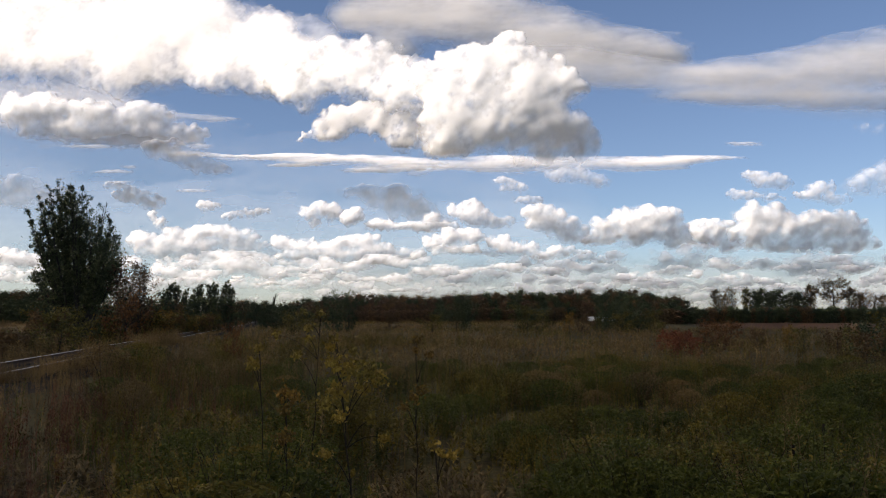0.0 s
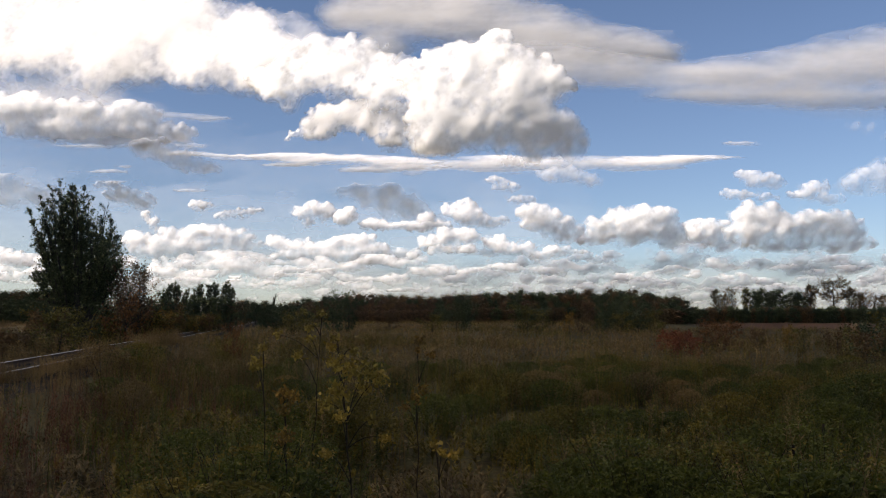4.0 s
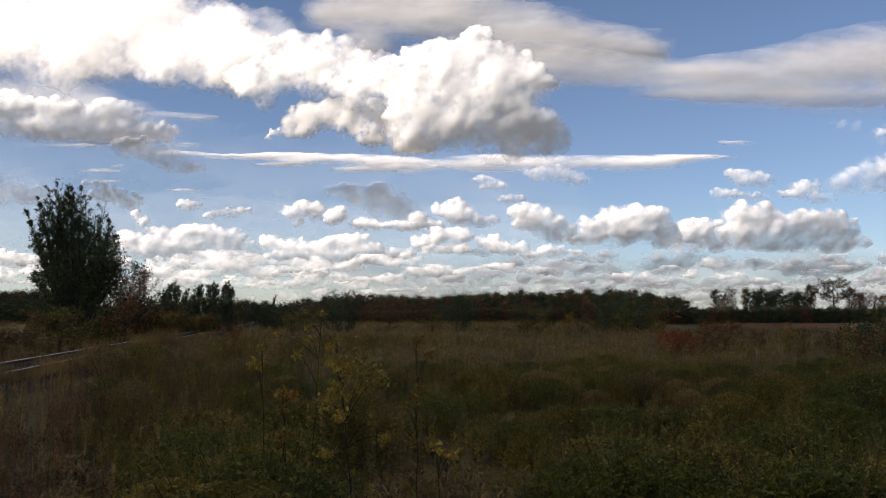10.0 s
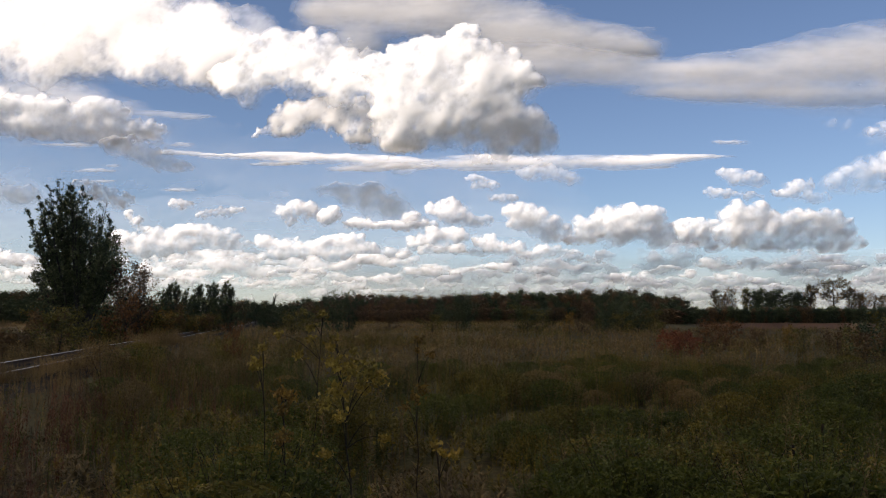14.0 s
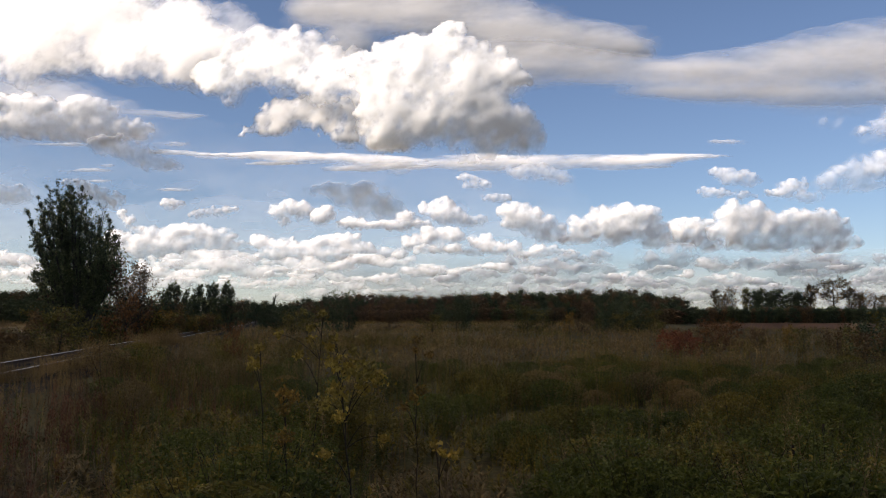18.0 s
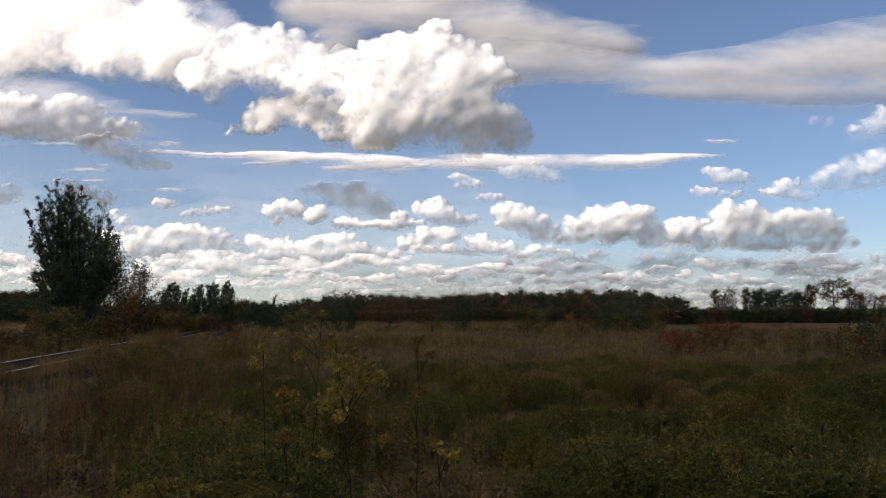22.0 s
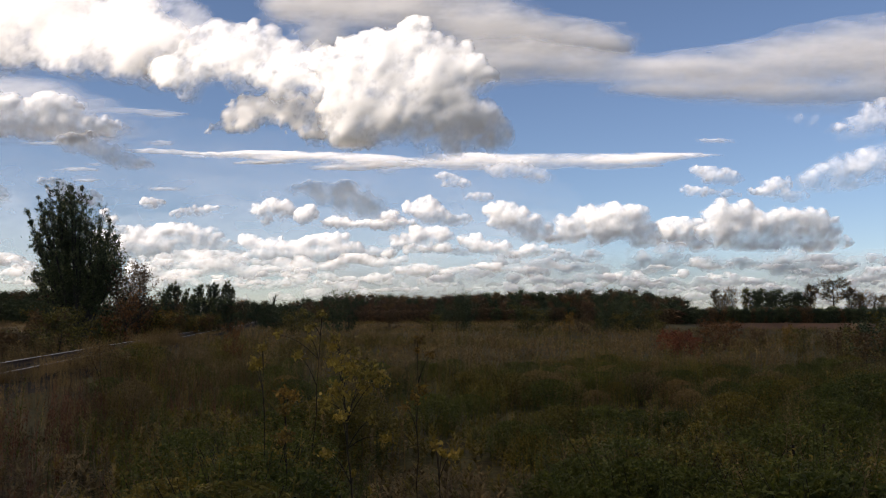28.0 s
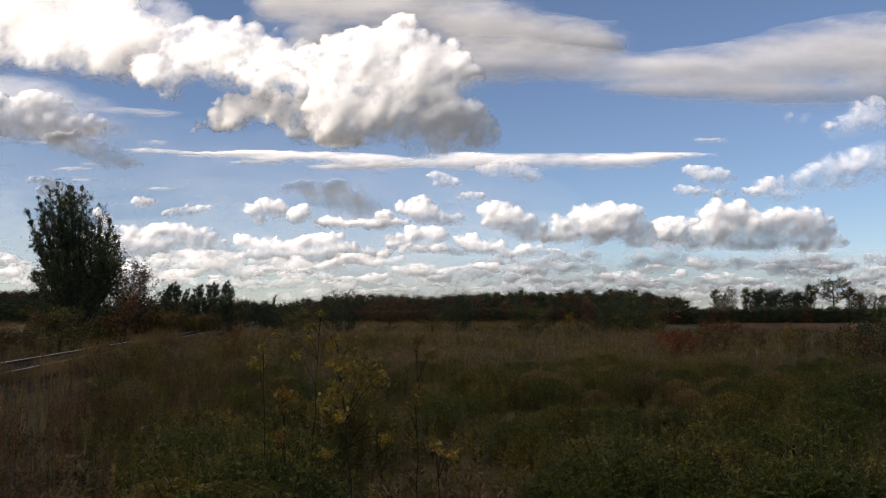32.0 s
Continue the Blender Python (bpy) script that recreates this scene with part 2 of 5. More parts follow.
def billow(p, dist, ox, oy, seed, step, rough, soft, lump, stretch, deep, flat, under, tip, fray, shade, grow, most, lean, mat, name):
    """A swelling body of vapour, as a mesh about the point (ox, oy) of the sight plane."""
    x, y, rx, ry = p[:, 0] - 784.0, 441.0 - p[:, 1], p[:, 2] * grow, p[:, 3] * grow
    u = np.arange((x - rx * 1.4).min() - 6, (x + rx * 1.4).max() + 6, step)
    v = np.arange((y - ry * 1.4).min() - 6, (y + ry * 1.4).max() + 6, step)
    U, V = np.meshgrid(u, v, indexing="ij")
    mean = float(np.mean(np.sqrt(rx * ry)))
    w = mean * 0.9
    WU = U + w * 0.42 * rough * fbm(U / w / stretch, V / w, 5, seed)
    WV = V + w * 0.42 * rough * fbm(U / w / stretch + 9.1, V / w + 4.7, 5, seed + 50)
    dens = np.full(U.shape, -9.0)
    body = np.zeros(U.shape)
    if lump >= 0.8 and stretch < 1.3:          # round heads sprout from the upper side of every puff
        r = np.random.RandomState(seed)
        k = 5
        ang = np.radians(np.linspace(10, 170, k)[None, :] + r.uniform(-14, 14, (len(x), k)))
        far, small = r.uniform(0.62, 0.88, (len(x), k)), r.uniform(0.28, 0.46, (len(x), k))
        m = np.minimum(rx, ry * 1.5)[:, None]
        x = np.concatenate([x, (x[:, None] + rx[:, None] * far * np.cos(ang)).ravel()])
        y = np.concatenate([y, (y[:, None] + ry[:, None] * far * np.sin(ang)).ravel()])
        rx, ry = np.concatenate([rx * 0.96, (m * small).ravel()]), np.concatenate([ry * 0.96, (m * small * 0.9).ravel()])
    for a, b, ra, rb in zip(x, y, rx, ry):
        q = ((WU - a) / ra) ** 2 + ((WV - b) / np.where(WV < b, rb * (1 - flat), rb)) ** 2
        e = 1.0 - q
        dens = np.logaddexp(dens * 5, e * 5) / 5
        body = np.maximum(body, (0.45 * mean + 0.55 * math.sqrt(ra * rb)) * np.sqrt(np.clip(e, 0, 1)))
    n0 = fbm(U / mean / stretch, V / mean, 3, seed + 21)
    n1 = fbm(U / (mean * 0.6) / stretch, V / (mean * 0.6), 7, seed + 7, 0.62)
    n2 = domes(WU / (mean * 0.62) / stretch, WV / (mean * 0.62), seed)
    n3 = domes(WU / (mean * 0.3) / stretch, WV / (mean * 0.3), seed + 3)
    n4 = domes(WU / (mean * 0.15) / stretch, WV / (mean * 0.15), seed + 5)
    n5 = domes(WU / (mean * 0.075) / stretch, WV / (mean * 0.075), seed + 9)
    dens = dens + rough * (0.95 * n1 + lump * (0.35 * (n2 - 0.6) + 0.28 * (n3 - 0.6) + 0.16 * (n4 - 0.6) + 0.08 * (n5 - 0.6)))
    side = np.minimum(np.minimum(U - u[0], u[-1] - U), np.minimum(V - v[0], v[-1] - V))
    dens = dens - 1.6 * np.clip(1.0 - side / (0.3 * mean + 6.0), 0, 1)
    # thickness follows the wide swell, so that the thin rim keeps the body's slope
    swell = blurred(np.clip(dens, 0, 1.3), 2 + int((0.16 * mean / step) ** 2 * 1.2))
    body = blurred(body, 3 + int((0.2 * mean / step) ** 2 * 1.2))
    T = deep * (0.42 * body + 0.30 * mean * swell) + mean * ((0.10 if lump > 0.6 else 0.045 if lump > 0 else 0.0) * n0 + lump * 0.07 * n2) - lean * (V - oy)
    # the underside: seen from below, the base runs back away from the viewer
    v0, v1 = float((y - ry).min()), float((y + ry).max())
    line = v0 + (v1 - v0) * (under + tip * (U - ox) / (0.5 * (u[-1] - u[0]))) + 0.35 * mean * n0 + 0.1 * mean * (n2 - 0.5)
    s = np.clip((line - WV) / max((v1 - v0) * 0.5, mean * 0.8) + 0.25, 0, 4)
    T = T - 0.30 * shade * mean * np.where(s < 1.2, s * s, 2.4 * s - 1.44)
    s = np.minimum(s, 1.25)
    T = blurred(T, 2 + int((0.07 * mean / step) ** 2 * 1.2))
    T = T + mean * lump * (0.022 * n3 + 0.008 * n4 + 0.003 * n5)
    a = np.clip((dens + 0.12 * fbm(U / 14.0 / stretch, V / 14.0, 4, seed + 80)) / (soft * (2.6 + 2.2 * fray * s)), 0, 1) * np.clip(dens / 0.2, 0, 1)
    a = a * a * (3 - 2 * a) * most
    inside = a > 0.012
    quad = inside[:-1, :-1] & inside[1:, :-1] & inside[:-1, 1:] & inside[1:, 1:]
    used = np.zeros(U.shape, bool)
    for c in (np.s_[:-1, :-1], np.s_[1:, :-1], np.s_[:-1, 1:], np.s_[1:, 1:]):
        used[c] |= quad
    idx = np.full(U.shape, -1)
    idx[used] = np.arange(used.sum())
    k = dist / LENS
    front = np.stack([(U - ox) * k, -T * k, (V - oy) * k], -1)[used]
    back = np.stack([(U - ox) * k, (np.where(T > 0, 0.3 * T, -T) + 0.25 * mean * np.clip(swell, 0, 1)) * k + 0.06 * mean * k, (V - oy) * k], -1)[used]
    f = np.stack([idx[:-1, :-1], idx[1:, :-1], idx[1:, 1:], idx[:-1, 1:]], -1)[quad]
    # a narrow rim joins front and back
    ed = np.concatenate([f[:, [0, 1]], f[:, [1, 2]], f[:, [2, 3]], f[:, [3, 0]]])
    _, first, count = np.unique(np.sort(ed, 1), axis=0, return_index=True, return_counts=True)
    rim = ed[first[count == 1]]
    rim = np.stack([rim[:, 1], rim[:, 0], rim[:, 0] + len(front), rim[:, 1] + len(front)], -1)
    me = mesh_of(name, np.concatenate([front, back]), np.concatenate([f, f[:, ::-1] + len(front), rim]), mat, True)
    at = me.attributes.new("vapour_rim", "FLOAT", "POINT")
    at.data.foreach_set("value", np.concatenate([a[used], 0.25 * a[used]]).astype(np.float32))
    return me, mean * k


def cloud(label, dist, puffs, seed, step=2.7, rough=0.45, soft=0.45, lump=1.0, stretch=1.0, deep=0.8, mat=None, drift=1.0, flat=0.0, under=0.3, tip=0.25, fray=0.9, shade=1.0, veil=True, thick=1.0, lean=0.0):
    """One cloud, swelling from rounded puffs (across, down, half width, half height) in the sight plane at that distance.
    It is solid, with a billowing front and a flatter back; it thins out to its ragged rim, and a torn veil hangs round it."""
    p = np.array(puffs, dtype=float)
    ox, oy = float((p[:, 0].min() + p[:, 0].max()) / 2) - 784.0, 441.0 - float((p[:, 1].min() + p[:, 1].max()) / 2)
    stuff = mat or (CUMULUS if dist < 4050 else FAR_CUMULUS)
    me, size = billow(p, dist, ox, oy, seed, step, rough, soft, lump, stretch, deep, flat, under, tip, fray, shade, 1.1, thick, lean, stuff, "cloud")
    ob = new("cloud", me)
    here = sight(ox + 784.0, 441.0 - oy, dist)
    ob.matrix_basis = pose(here.x, here.y, here.z, TILT, 0, 0)
    tagged(ob, label, "cloud", "fair-weather clouds")
    if veil:
        me, _ = billow(p, dist, ox, oy, seed + 33, step * 1.6, rough * 1.5, soft * 1.6, lump * 0.7, stretch * 1.1, deep * 0.5, flat * 0.5, under, tip, fray, shade, 1.16, 0.6, lean, stuff, "veil")
        tagged(piece("veil", me, ob, "thin torn fringe of vapour", pose(0, size * 0.5, 0)), kind="stuff")
    high = here.z - EYE.z
    CLOUDS.append((ob, here, Vector((-0.50, -0.23, 0.0)) * (high * drift / 32.0)))
    return ob


# the great bank that runs out of view over the camera
cloud("bright white cloud bank with a ragged lower edge", 3050, [
    (-160, 40, 170, 110), (-40, 20, 150, 105), (70, 35, 150, 100), (180, 30, 130, 85), (230, 85, 130, 62),
    (330, 60, 95, 62), (90, 95, 140, 45), (340, 105, 80, 45), (400, 90, 60, 48)], 11, step=2.6, rough=0.5, lump=0.35, deep=0.22, soft=0.42, under=-1.2, tip=0.0, lean=0.32)
cloud("bright towering cumulus shoulder with broken wisps below", 3000, [
    (450, 105, 60, 45), (505, 98, 55, 48), (545, 92, 42, 42), (585, 120, 45, 40), (620, 140, 40, 34), (540, 140, 65, 34),
    (395, 128, 60, 24), (425, 160, 40, 26), (385, 148, 34, 18), (590, 165, 50, 28), (645, 165, 30, 26)], 12, rough=0.55, lump=0.8, deep=0.45, soft=0.55, under=0.05, tip=0.1, mat=TOWER, lean=0.3)
cloud("ragged white scraps torn from a cumulus", 3020, [
    (505, 212, 40, 30), (545, 200, 48, 24), (480, 232, 40, 12), (590, 215, 36, 26), (625, 195, 40, 24), (585, 185, 40, 16),
    (620, 235, 34, 22), (650, 225, 26, 30), (700, 258, 40, 18)], 13, rough=0.75, lump=0.8, deep=0.45, soft=0.5, under=0.1, tip=0.0)
cloud("tall white cumulus tower with a dark grey base", 2960, [
    (803, 88, 38, 42), (745, 108, 48, 46), (695, 122, 45, 42), (652, 125, 34, 34), (862, 108, 42, 36), (905, 138, 38, 34),
    (770, 150, 75, 60), (700, 170, 60, 52), (845, 165, 70, 48), (690, 205, 50, 36), (780, 205, 70, 40),
    (690, 228, 52, 34), (745, 222, 62, 44), (815, 222, 76, 48), (880, 230, 70, 42), (932, 240, 44, 36), (700, 254, 44, 20), (900, 205, 50, 30)], 14, rough=0.5, lump=0.9, deep=0.5, soft=0.45, under=0.42, tip=0.28, fray=0.25, shade=2.0, mat=TOWER, lean=0.08)
# cumulus to the left
cloud("white-topped cumulus with a grey ragged base", 4600, [
    (-40, 195, 60, 35), (15, 188, 36, 20), (72, 195, 40, 26), (120, 215, 60, 24), (160, 198, 42, 24), (185, 205, 30, 20), (40, 225, 110, 24),
    (150, 232, 90, 22), (215, 235, 45, 20), (247, 228, 24, 20)], 15, rough=0.42, soft=0.4, deep=0.6, flat=0.2, under=0.75, tip=0.1, fray=0.5, shade=1.2, mat=TOWER, drift=0.9)
cloud("grey tattered cloud scrap", 4350, [(205, 258, 40, 20), (240, 272, 48, 22), (275, 285, 38, 16), (300, 292, 24, 10)], 16, rough=0.45, soft=0.7, deep=0.5, lump=0.2, under=0.9, fray=0.3, shade=0.8, mat=SHADED, lean=-0.8)
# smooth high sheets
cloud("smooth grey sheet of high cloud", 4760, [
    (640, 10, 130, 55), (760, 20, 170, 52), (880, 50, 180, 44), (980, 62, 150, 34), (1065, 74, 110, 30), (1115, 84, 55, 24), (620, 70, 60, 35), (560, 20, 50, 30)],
    21, step=3.0, rough=0.34, soft=0.5, lump=0.05, stretch=3.5, deep=0.25, mat=STRATUS_DIMMED, drift=0.5, under=0.5, tip=0.2, fray=0.0, shade=0.2)
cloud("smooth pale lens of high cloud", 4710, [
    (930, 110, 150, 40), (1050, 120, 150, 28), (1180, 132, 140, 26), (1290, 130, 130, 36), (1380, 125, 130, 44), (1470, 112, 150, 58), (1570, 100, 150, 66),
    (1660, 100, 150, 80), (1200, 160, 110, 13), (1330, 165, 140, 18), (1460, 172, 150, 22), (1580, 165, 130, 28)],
    22, step=3.0, rough=0.26, soft=0.6, lump=0.05, stretch=4.0, deep=0.25, mat=STRATUS_DIMMED, drift=0.5, under=0.1, tip=0.05)
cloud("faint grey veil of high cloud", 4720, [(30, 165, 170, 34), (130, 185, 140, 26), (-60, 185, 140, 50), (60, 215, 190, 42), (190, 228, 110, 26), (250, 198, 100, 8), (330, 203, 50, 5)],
    23, step=2.6, rough=0.35, soft=0.8, fray=0.2, lump=0.05, stretch=3.5, deep=0.25, mat=STRATUS_DIMMED, drift=0.5, lean=0.3)
cloud("thin white filaments of high cloud", 4690, [
    (300, 272, 80, 4.5), (400, 276, 95, 6), (480, 272, 80, 5), (560, 281, 100, 8), (520, 293, 85, 5), (640, 284, 110, 9), (690, 297, 90, 6), (620, 303, 60, 5)],
    24, step=2.0, rough=0.8, soft=0.62, lump=0.1, stretch=7.0, deep=0.3, mat=CUMULUS, drift=0.45, under=0.0, tip=0.0)
cloud("long thin white band of high cloud", 4700, [
    (740, 288, 120, 11), (860, 284, 115, 13), (980, 288, 125, 16), (1095, 285, 115, 14), (1185, 281, 85, 8), (1250, 279, 60, 4), (1110, 300, 90, 6), (860, 300, 80, 6)],
    26, step=2.0, rough=0.6, soft=0.6, lump=0.1, stretch=6.0, deep=0.3, mat=CUMULUS, drift=0.45, under=0.0, tip=0.0)
cloud("small white puff under the thin band", 4550, [(935, 303, 42, 16), (975, 310, 40, 16), (1000, 318, 22, 14)], 25, rough=0.5, soft=0.8, lump=0.6, deep=0.5)
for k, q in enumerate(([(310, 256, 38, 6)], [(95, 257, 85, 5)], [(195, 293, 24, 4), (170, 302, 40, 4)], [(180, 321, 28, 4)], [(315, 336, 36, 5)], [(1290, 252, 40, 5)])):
    cloud("thin white streak of high cloud", 4600 + 10 * k, q, 31 + k, step=1.8, rough=0.5, soft=0.9, lump=0.1, stretch=4.0, mat=STRATUS_DIMMED, drift=0.45, under=0.1, tip=0.0)
# small clouds in the middle of the sky
cloud("dark grey shaded cloud scrap", 4400, [(595, 336, 48, 15), (630, 344, 56, 23), (660, 358, 58, 28), (690, 372, 46, 22), (725, 386, 32, 13)], 41, rough=0.4, soft=0.7, veil=False, deep=0.3, lump=0.2, under=0.9, tip=0.0, fray=0.2, shade=0.8, mat=SHADED, lean=-0.9)
cloud("small puffy white cumulus", 4550, [(500, 378, 22, 14), (525, 368, 26, 14), (545, 380, 22, 14), (508, 395, 10, 10)], 42, step=1.9, rough=0.55, soft=0.5, lump=1.1, deep=0.65, under=0.5, shade=1.4)
cloud("small round white cumulus", 4550, [(575, 382, 22, 16), (568, 390, 14, 12)], 43, rough=0.5)
cloud("row of low white cumulus scraps", 4570, [(625, 395, 26, 12), (660, 402, 34, 9), (700, 403, 36, 10), (735, 400, 34, 12), (720, 385, 16, 10)], 44, rough=0.6)
cloud("small white cumulus with a grey base", 4570, [(765, 372, 24, 12), (787, 368, 20, 18), (800, 385, 34, 18), (830, 393, 26, 12), (852, 390, 14, 9)], 45, step=1.9, rough=0.5, soft=0.5, lump=1.1, deep=0.65, under=0.5, shade=1.4)
cloud("tiny lone white puff of cloud", 4530, [(312, 362, 20, 10)], 46, step=1.8, rough=0.6, soft=0.6)
cloud("tiny torn white cloud puff", 4530, [(355, 380, 14, 9), (385, 378, 20, 10), (410, 372, 16, 9)], 47, step=1.8, rough=0.7, soft=0.7)
cloud("thin torn wisp of white cloud", 4450, [(830, 316, 20, 8), (850, 328, 26, 11)], 48, step=1.8, rough=0.6, soft=0.9)
cloud("thin torn wisp of white cloud", 4500, [(885, 353, 26, 9)], 49, step=1.8, rough=0.6, soft=0.9)
cloud("white cumulus with a shaded slate underside", 4600, [(912, 378, 24, 18), (935, 385, 28, 18), (915, 395, 20, 14), (950, 402, 36, 20), (980, 415, 32, 18), (1005, 425, 18, 9)], 50, step=1.7, rough=0.42, soft=0.5, lump=1.1, deep=0.6, under=0.6, tip=0.3, fray=0.3, shade=1.7, mat=TOWER)
# the right-hand cumulus range
cloud("long heaped white cumulus with a grey base", 4650, [
    (1040, 402, 34, 18), (1075, 392, 32, 24), (1118, 385, 34, 24), (1150, 385, 26, 22), (1100, 412, 62, 26), (1160, 415, 55, 24), (1195, 430, 48, 14), (1030, 420, 40, 14)], 51, step=1.7, rough=0.42, flat=0.15, soft=0.5, lump=1.1, deep=0.6, under=0.6, tip=0.3, fray=0.3, shade=1.7, mat=TOWER)
cloud("white cumulus heaps side by side", 4670, [
    (1210, 405, 22, 18), (1240, 402, 24, 16), (1232, 422, 40, 18), (1265, 435, 36, 14)], 52, step=1.7, rough=0.45, flat=0.15, soft=0.5, lump=1.1, deep=0.6, under=0.6, tip=0.3, fray=0.3, shade=1.7, mat=TOWER)
cloud("large heaped cumulus with bright crowns and grey flanks", 4630, [
    (1298, 382, 30, 24), (1335, 385, 28, 22), (1358, 392, 24, 18), (1310, 412, 50, 30), (1365, 415, 52, 28), (1408, 392, 30, 20), (1455, 390, 36, 18),
    (1430, 412, 52, 26), (1480, 412, 40, 22), (1500, 430, 44, 18), (1450, 436, 90, 14), (1350, 436, 70, 14)], 53, step=1.7, rough=0.4, flat=0.15, soft=0.5, lump=1.1, deep=0.6, under=0.6, tip=0.3, fray=0.3, shade=1.7, mat=TOWER)
cloud("soft pale puff of cumulus cloud", 4500, [(1280, 308, 24, 10), (1305, 315, 38, 16), (1330, 322, 24, 12)], 54, rough=0.5, soft=0.8, deep=0.5)
cloud("soft low cumulus puff", 4510, [(1268, 342, 30, 11), (1310, 348, 34, 9)], 55, rough=0.55, soft=0.9, deep=0.4)
cloud("soft pale puff of cumulus cloud", 4520, [(1385, 342, 26, 10), (1408, 332, 26, 16), (1430, 350, 34, 11)], 56, rough=0.5, soft=0.8, deep=0.5)
cloud("white cumulus with a greyish base", 4350, [(1480, 325, 36, 22), (1520, 310, 40, 26), (1556, 300, 40, 26), (1610, 300, 60, 40), (1530, 330, 70, 16), (1690, 300, 60, 50)], 57, step=1.9, rough=0.45, soft=0.85, deep=0.5, flat=0.2, under=0.5, shade=1.2, thick=0.9)
cloud("faint ragged cloud wisp", 3900, [(1560, 235, 34, 22), (1600, 215, 40, 30), (1640, 240, 40, 20)], 58, rough=0.7, soft=1.2, deep=0.4)
cloud("faint ragged cloud wisp", 3900, [(1475, 222, 34, 12)], 59, rough=0.8, soft=2.2, deep=0.3)
cloud("grey cumulus beside the tree", 4400, [(14, 345, 40, 20), (-40, 340, 60, 30)], 60, rough=0.45, soft=0.55, under=0.9, shade=0.8, mat=SHADED, lean=-0.5)
cloud("grey ragged cumulus behind the tree", 4450, [(195, 355, 22, 16), (165, 345, 34, 14), (140, 325, 24, 8)], 61, rough=0.55, soft=0.7, deep=0.4, under=0.9, fray=0.2, shade=0.8, mat=SHADED, lean=-0.6)
# low clouds along the horizon
cloud("low white cumulus with shaded base", 4450, [(215, 425, 30, 14), (250, 430, 36, 14), (300, 415, 44, 15), (340, 408, 40, 14), (375, 418, 44, 16), (410, 432, 36, 9), (330, 430, 90, 12), (285, 446, 85, 20), (385, 450, 80, 18)], 71, step=1.9, rough=0.42, soft=0.5, lump=1.1, deep=0.65, under=0.5, shade=1.4)
cloud("wispy rising cloud tuft", 4430, [(222, 382, 9, 10), (235, 395, 11, 12), (250, 410, 14, 10)], 72, step=1.8, rough=0.7, soft=0.7)
cloud("low white cumulus with shaded base", 4460, [(470, 430, 26, 13), (500, 432, 30, 12), (550, 438, 46, 10), (585, 430, 30, 13), (615, 428, 28, 14), (640, 440, 28, 12), (580, 448, 60, 8), (515, 455, 80, 17), (615, 456, 75, 17), (685, 450, 40, 12)], 73, step=1.9, rough=0.42, soft=0.5, lump=1.1, deep=0.65, under=0.5, shade=1.4)
cloud("slate-grey shaded low cloud", 4470, [(630, 460, 40, 9), (660, 463, 26, 8)], 74, rough=0.4, deep=0.5, under=0.9)
cloud("low white cumulus with grey base", 4450, [(740, 430, 26, 14), (768, 418, 24, 15), (802, 420, 24, 16), (775, 440, 50, 10), (830, 447, 40, 9)], 75, step=1.9, rough=0.42, soft=0.5, lump=1.1, deep=0.65, under=0.5, shade=1.4)
cloud("low broken white cumulus", 4470, [(858, 432, 24, 16), (895, 442, 34, 12), (930, 452, 34, 9), (965, 444, 24, 12), (1000, 450, 30, 9), (1040, 460, 26, 8)], 76, step=1.9, rough=0.5, soft=0.5, lump=1.1, deep=0.65, under=0.5, shade=1.4)
cloud("low white cumulus behind the tree", 4450, [(0, 455, 30, 12), (30, 462, 34, 10), (60, 470, 30, 9), (-40, 450, 40, 14)], 77, rough=0.45)


def horizon_deck():
    """Broken layer cloud far out, row behind row, each row lower and smaller."""
    rng = np.random.RandomState(17)
    for row, (b, half, tall, n, gap) in enumerate(((458, 58, 14, 4, 150), (473, 52, 13, 4, 60), (487, 46, 11, 5, 30), (499, 42, 10, 5, 25), (510, 40, 9, 6, 30), (520, 38, 8, 6, 30), (530, 36, 7, 6, 40), (539, 34, 9, 6, 10), (548, 34, 9, 6, 10))):
        a = -60.0 + 31.0 * row if row < 6 else 760.0 + 31.0 * row
        while a < 1640:
            off, big = rng.normal(0, 4.0), rng.uniform(0.65, 1.35)
            puffs = [(a + rng.uniform(-10, 10) + k * half * 0.8, b + off + rng.normal(0, tall * 0.5), half * big * rng.uniform(0.4, 1.0), tall * big * rng.uniform(0.55, 1.3)) for k in range(n)]
            # brighter left and dimmer right of the deck come from two vapour colours
            cloud("low broken layer cloud near the horizon", 4340 - 24 * row, puffs, 100 + int(a) % 90 + row, step=2.4, rough=0.8, soft=0.62, lump=0.7, stretch=1.5, deep=0.3, under=0.3 if a < 700 else 0.6, tip=0.1, fray=0.4, shade=0.6 if a < 700 else 1.2, veil=False, thick=0.85 if row < 4 else 0.65 if a > 760 else 0.45, mat=FAR_CUMULUS if a < 700 or (row < 3 and rng.rand() < 0.4) else LOW_DECK_DIMMED)
            a += n * half * 0.85 + rng.uniform(0.1, 0.5) * gap


horizon_deck()
# sheet added behind the deck to imitate haze and dull the bright gaps
cloud("faint grey haze layer low over the horizon", 4780, [(a, 508 + 5 * math.sin(a), 130, 62) for a in range(660, 1700, 110)],
      97, step=4.0, rough=0.25, soft=0.7, lump=0.05, stretch=4.0, deep=0.2, mat=HAZE_DECK, drift=0.4, under=0.1, tip=0.0, veil=False, thick=0.7)
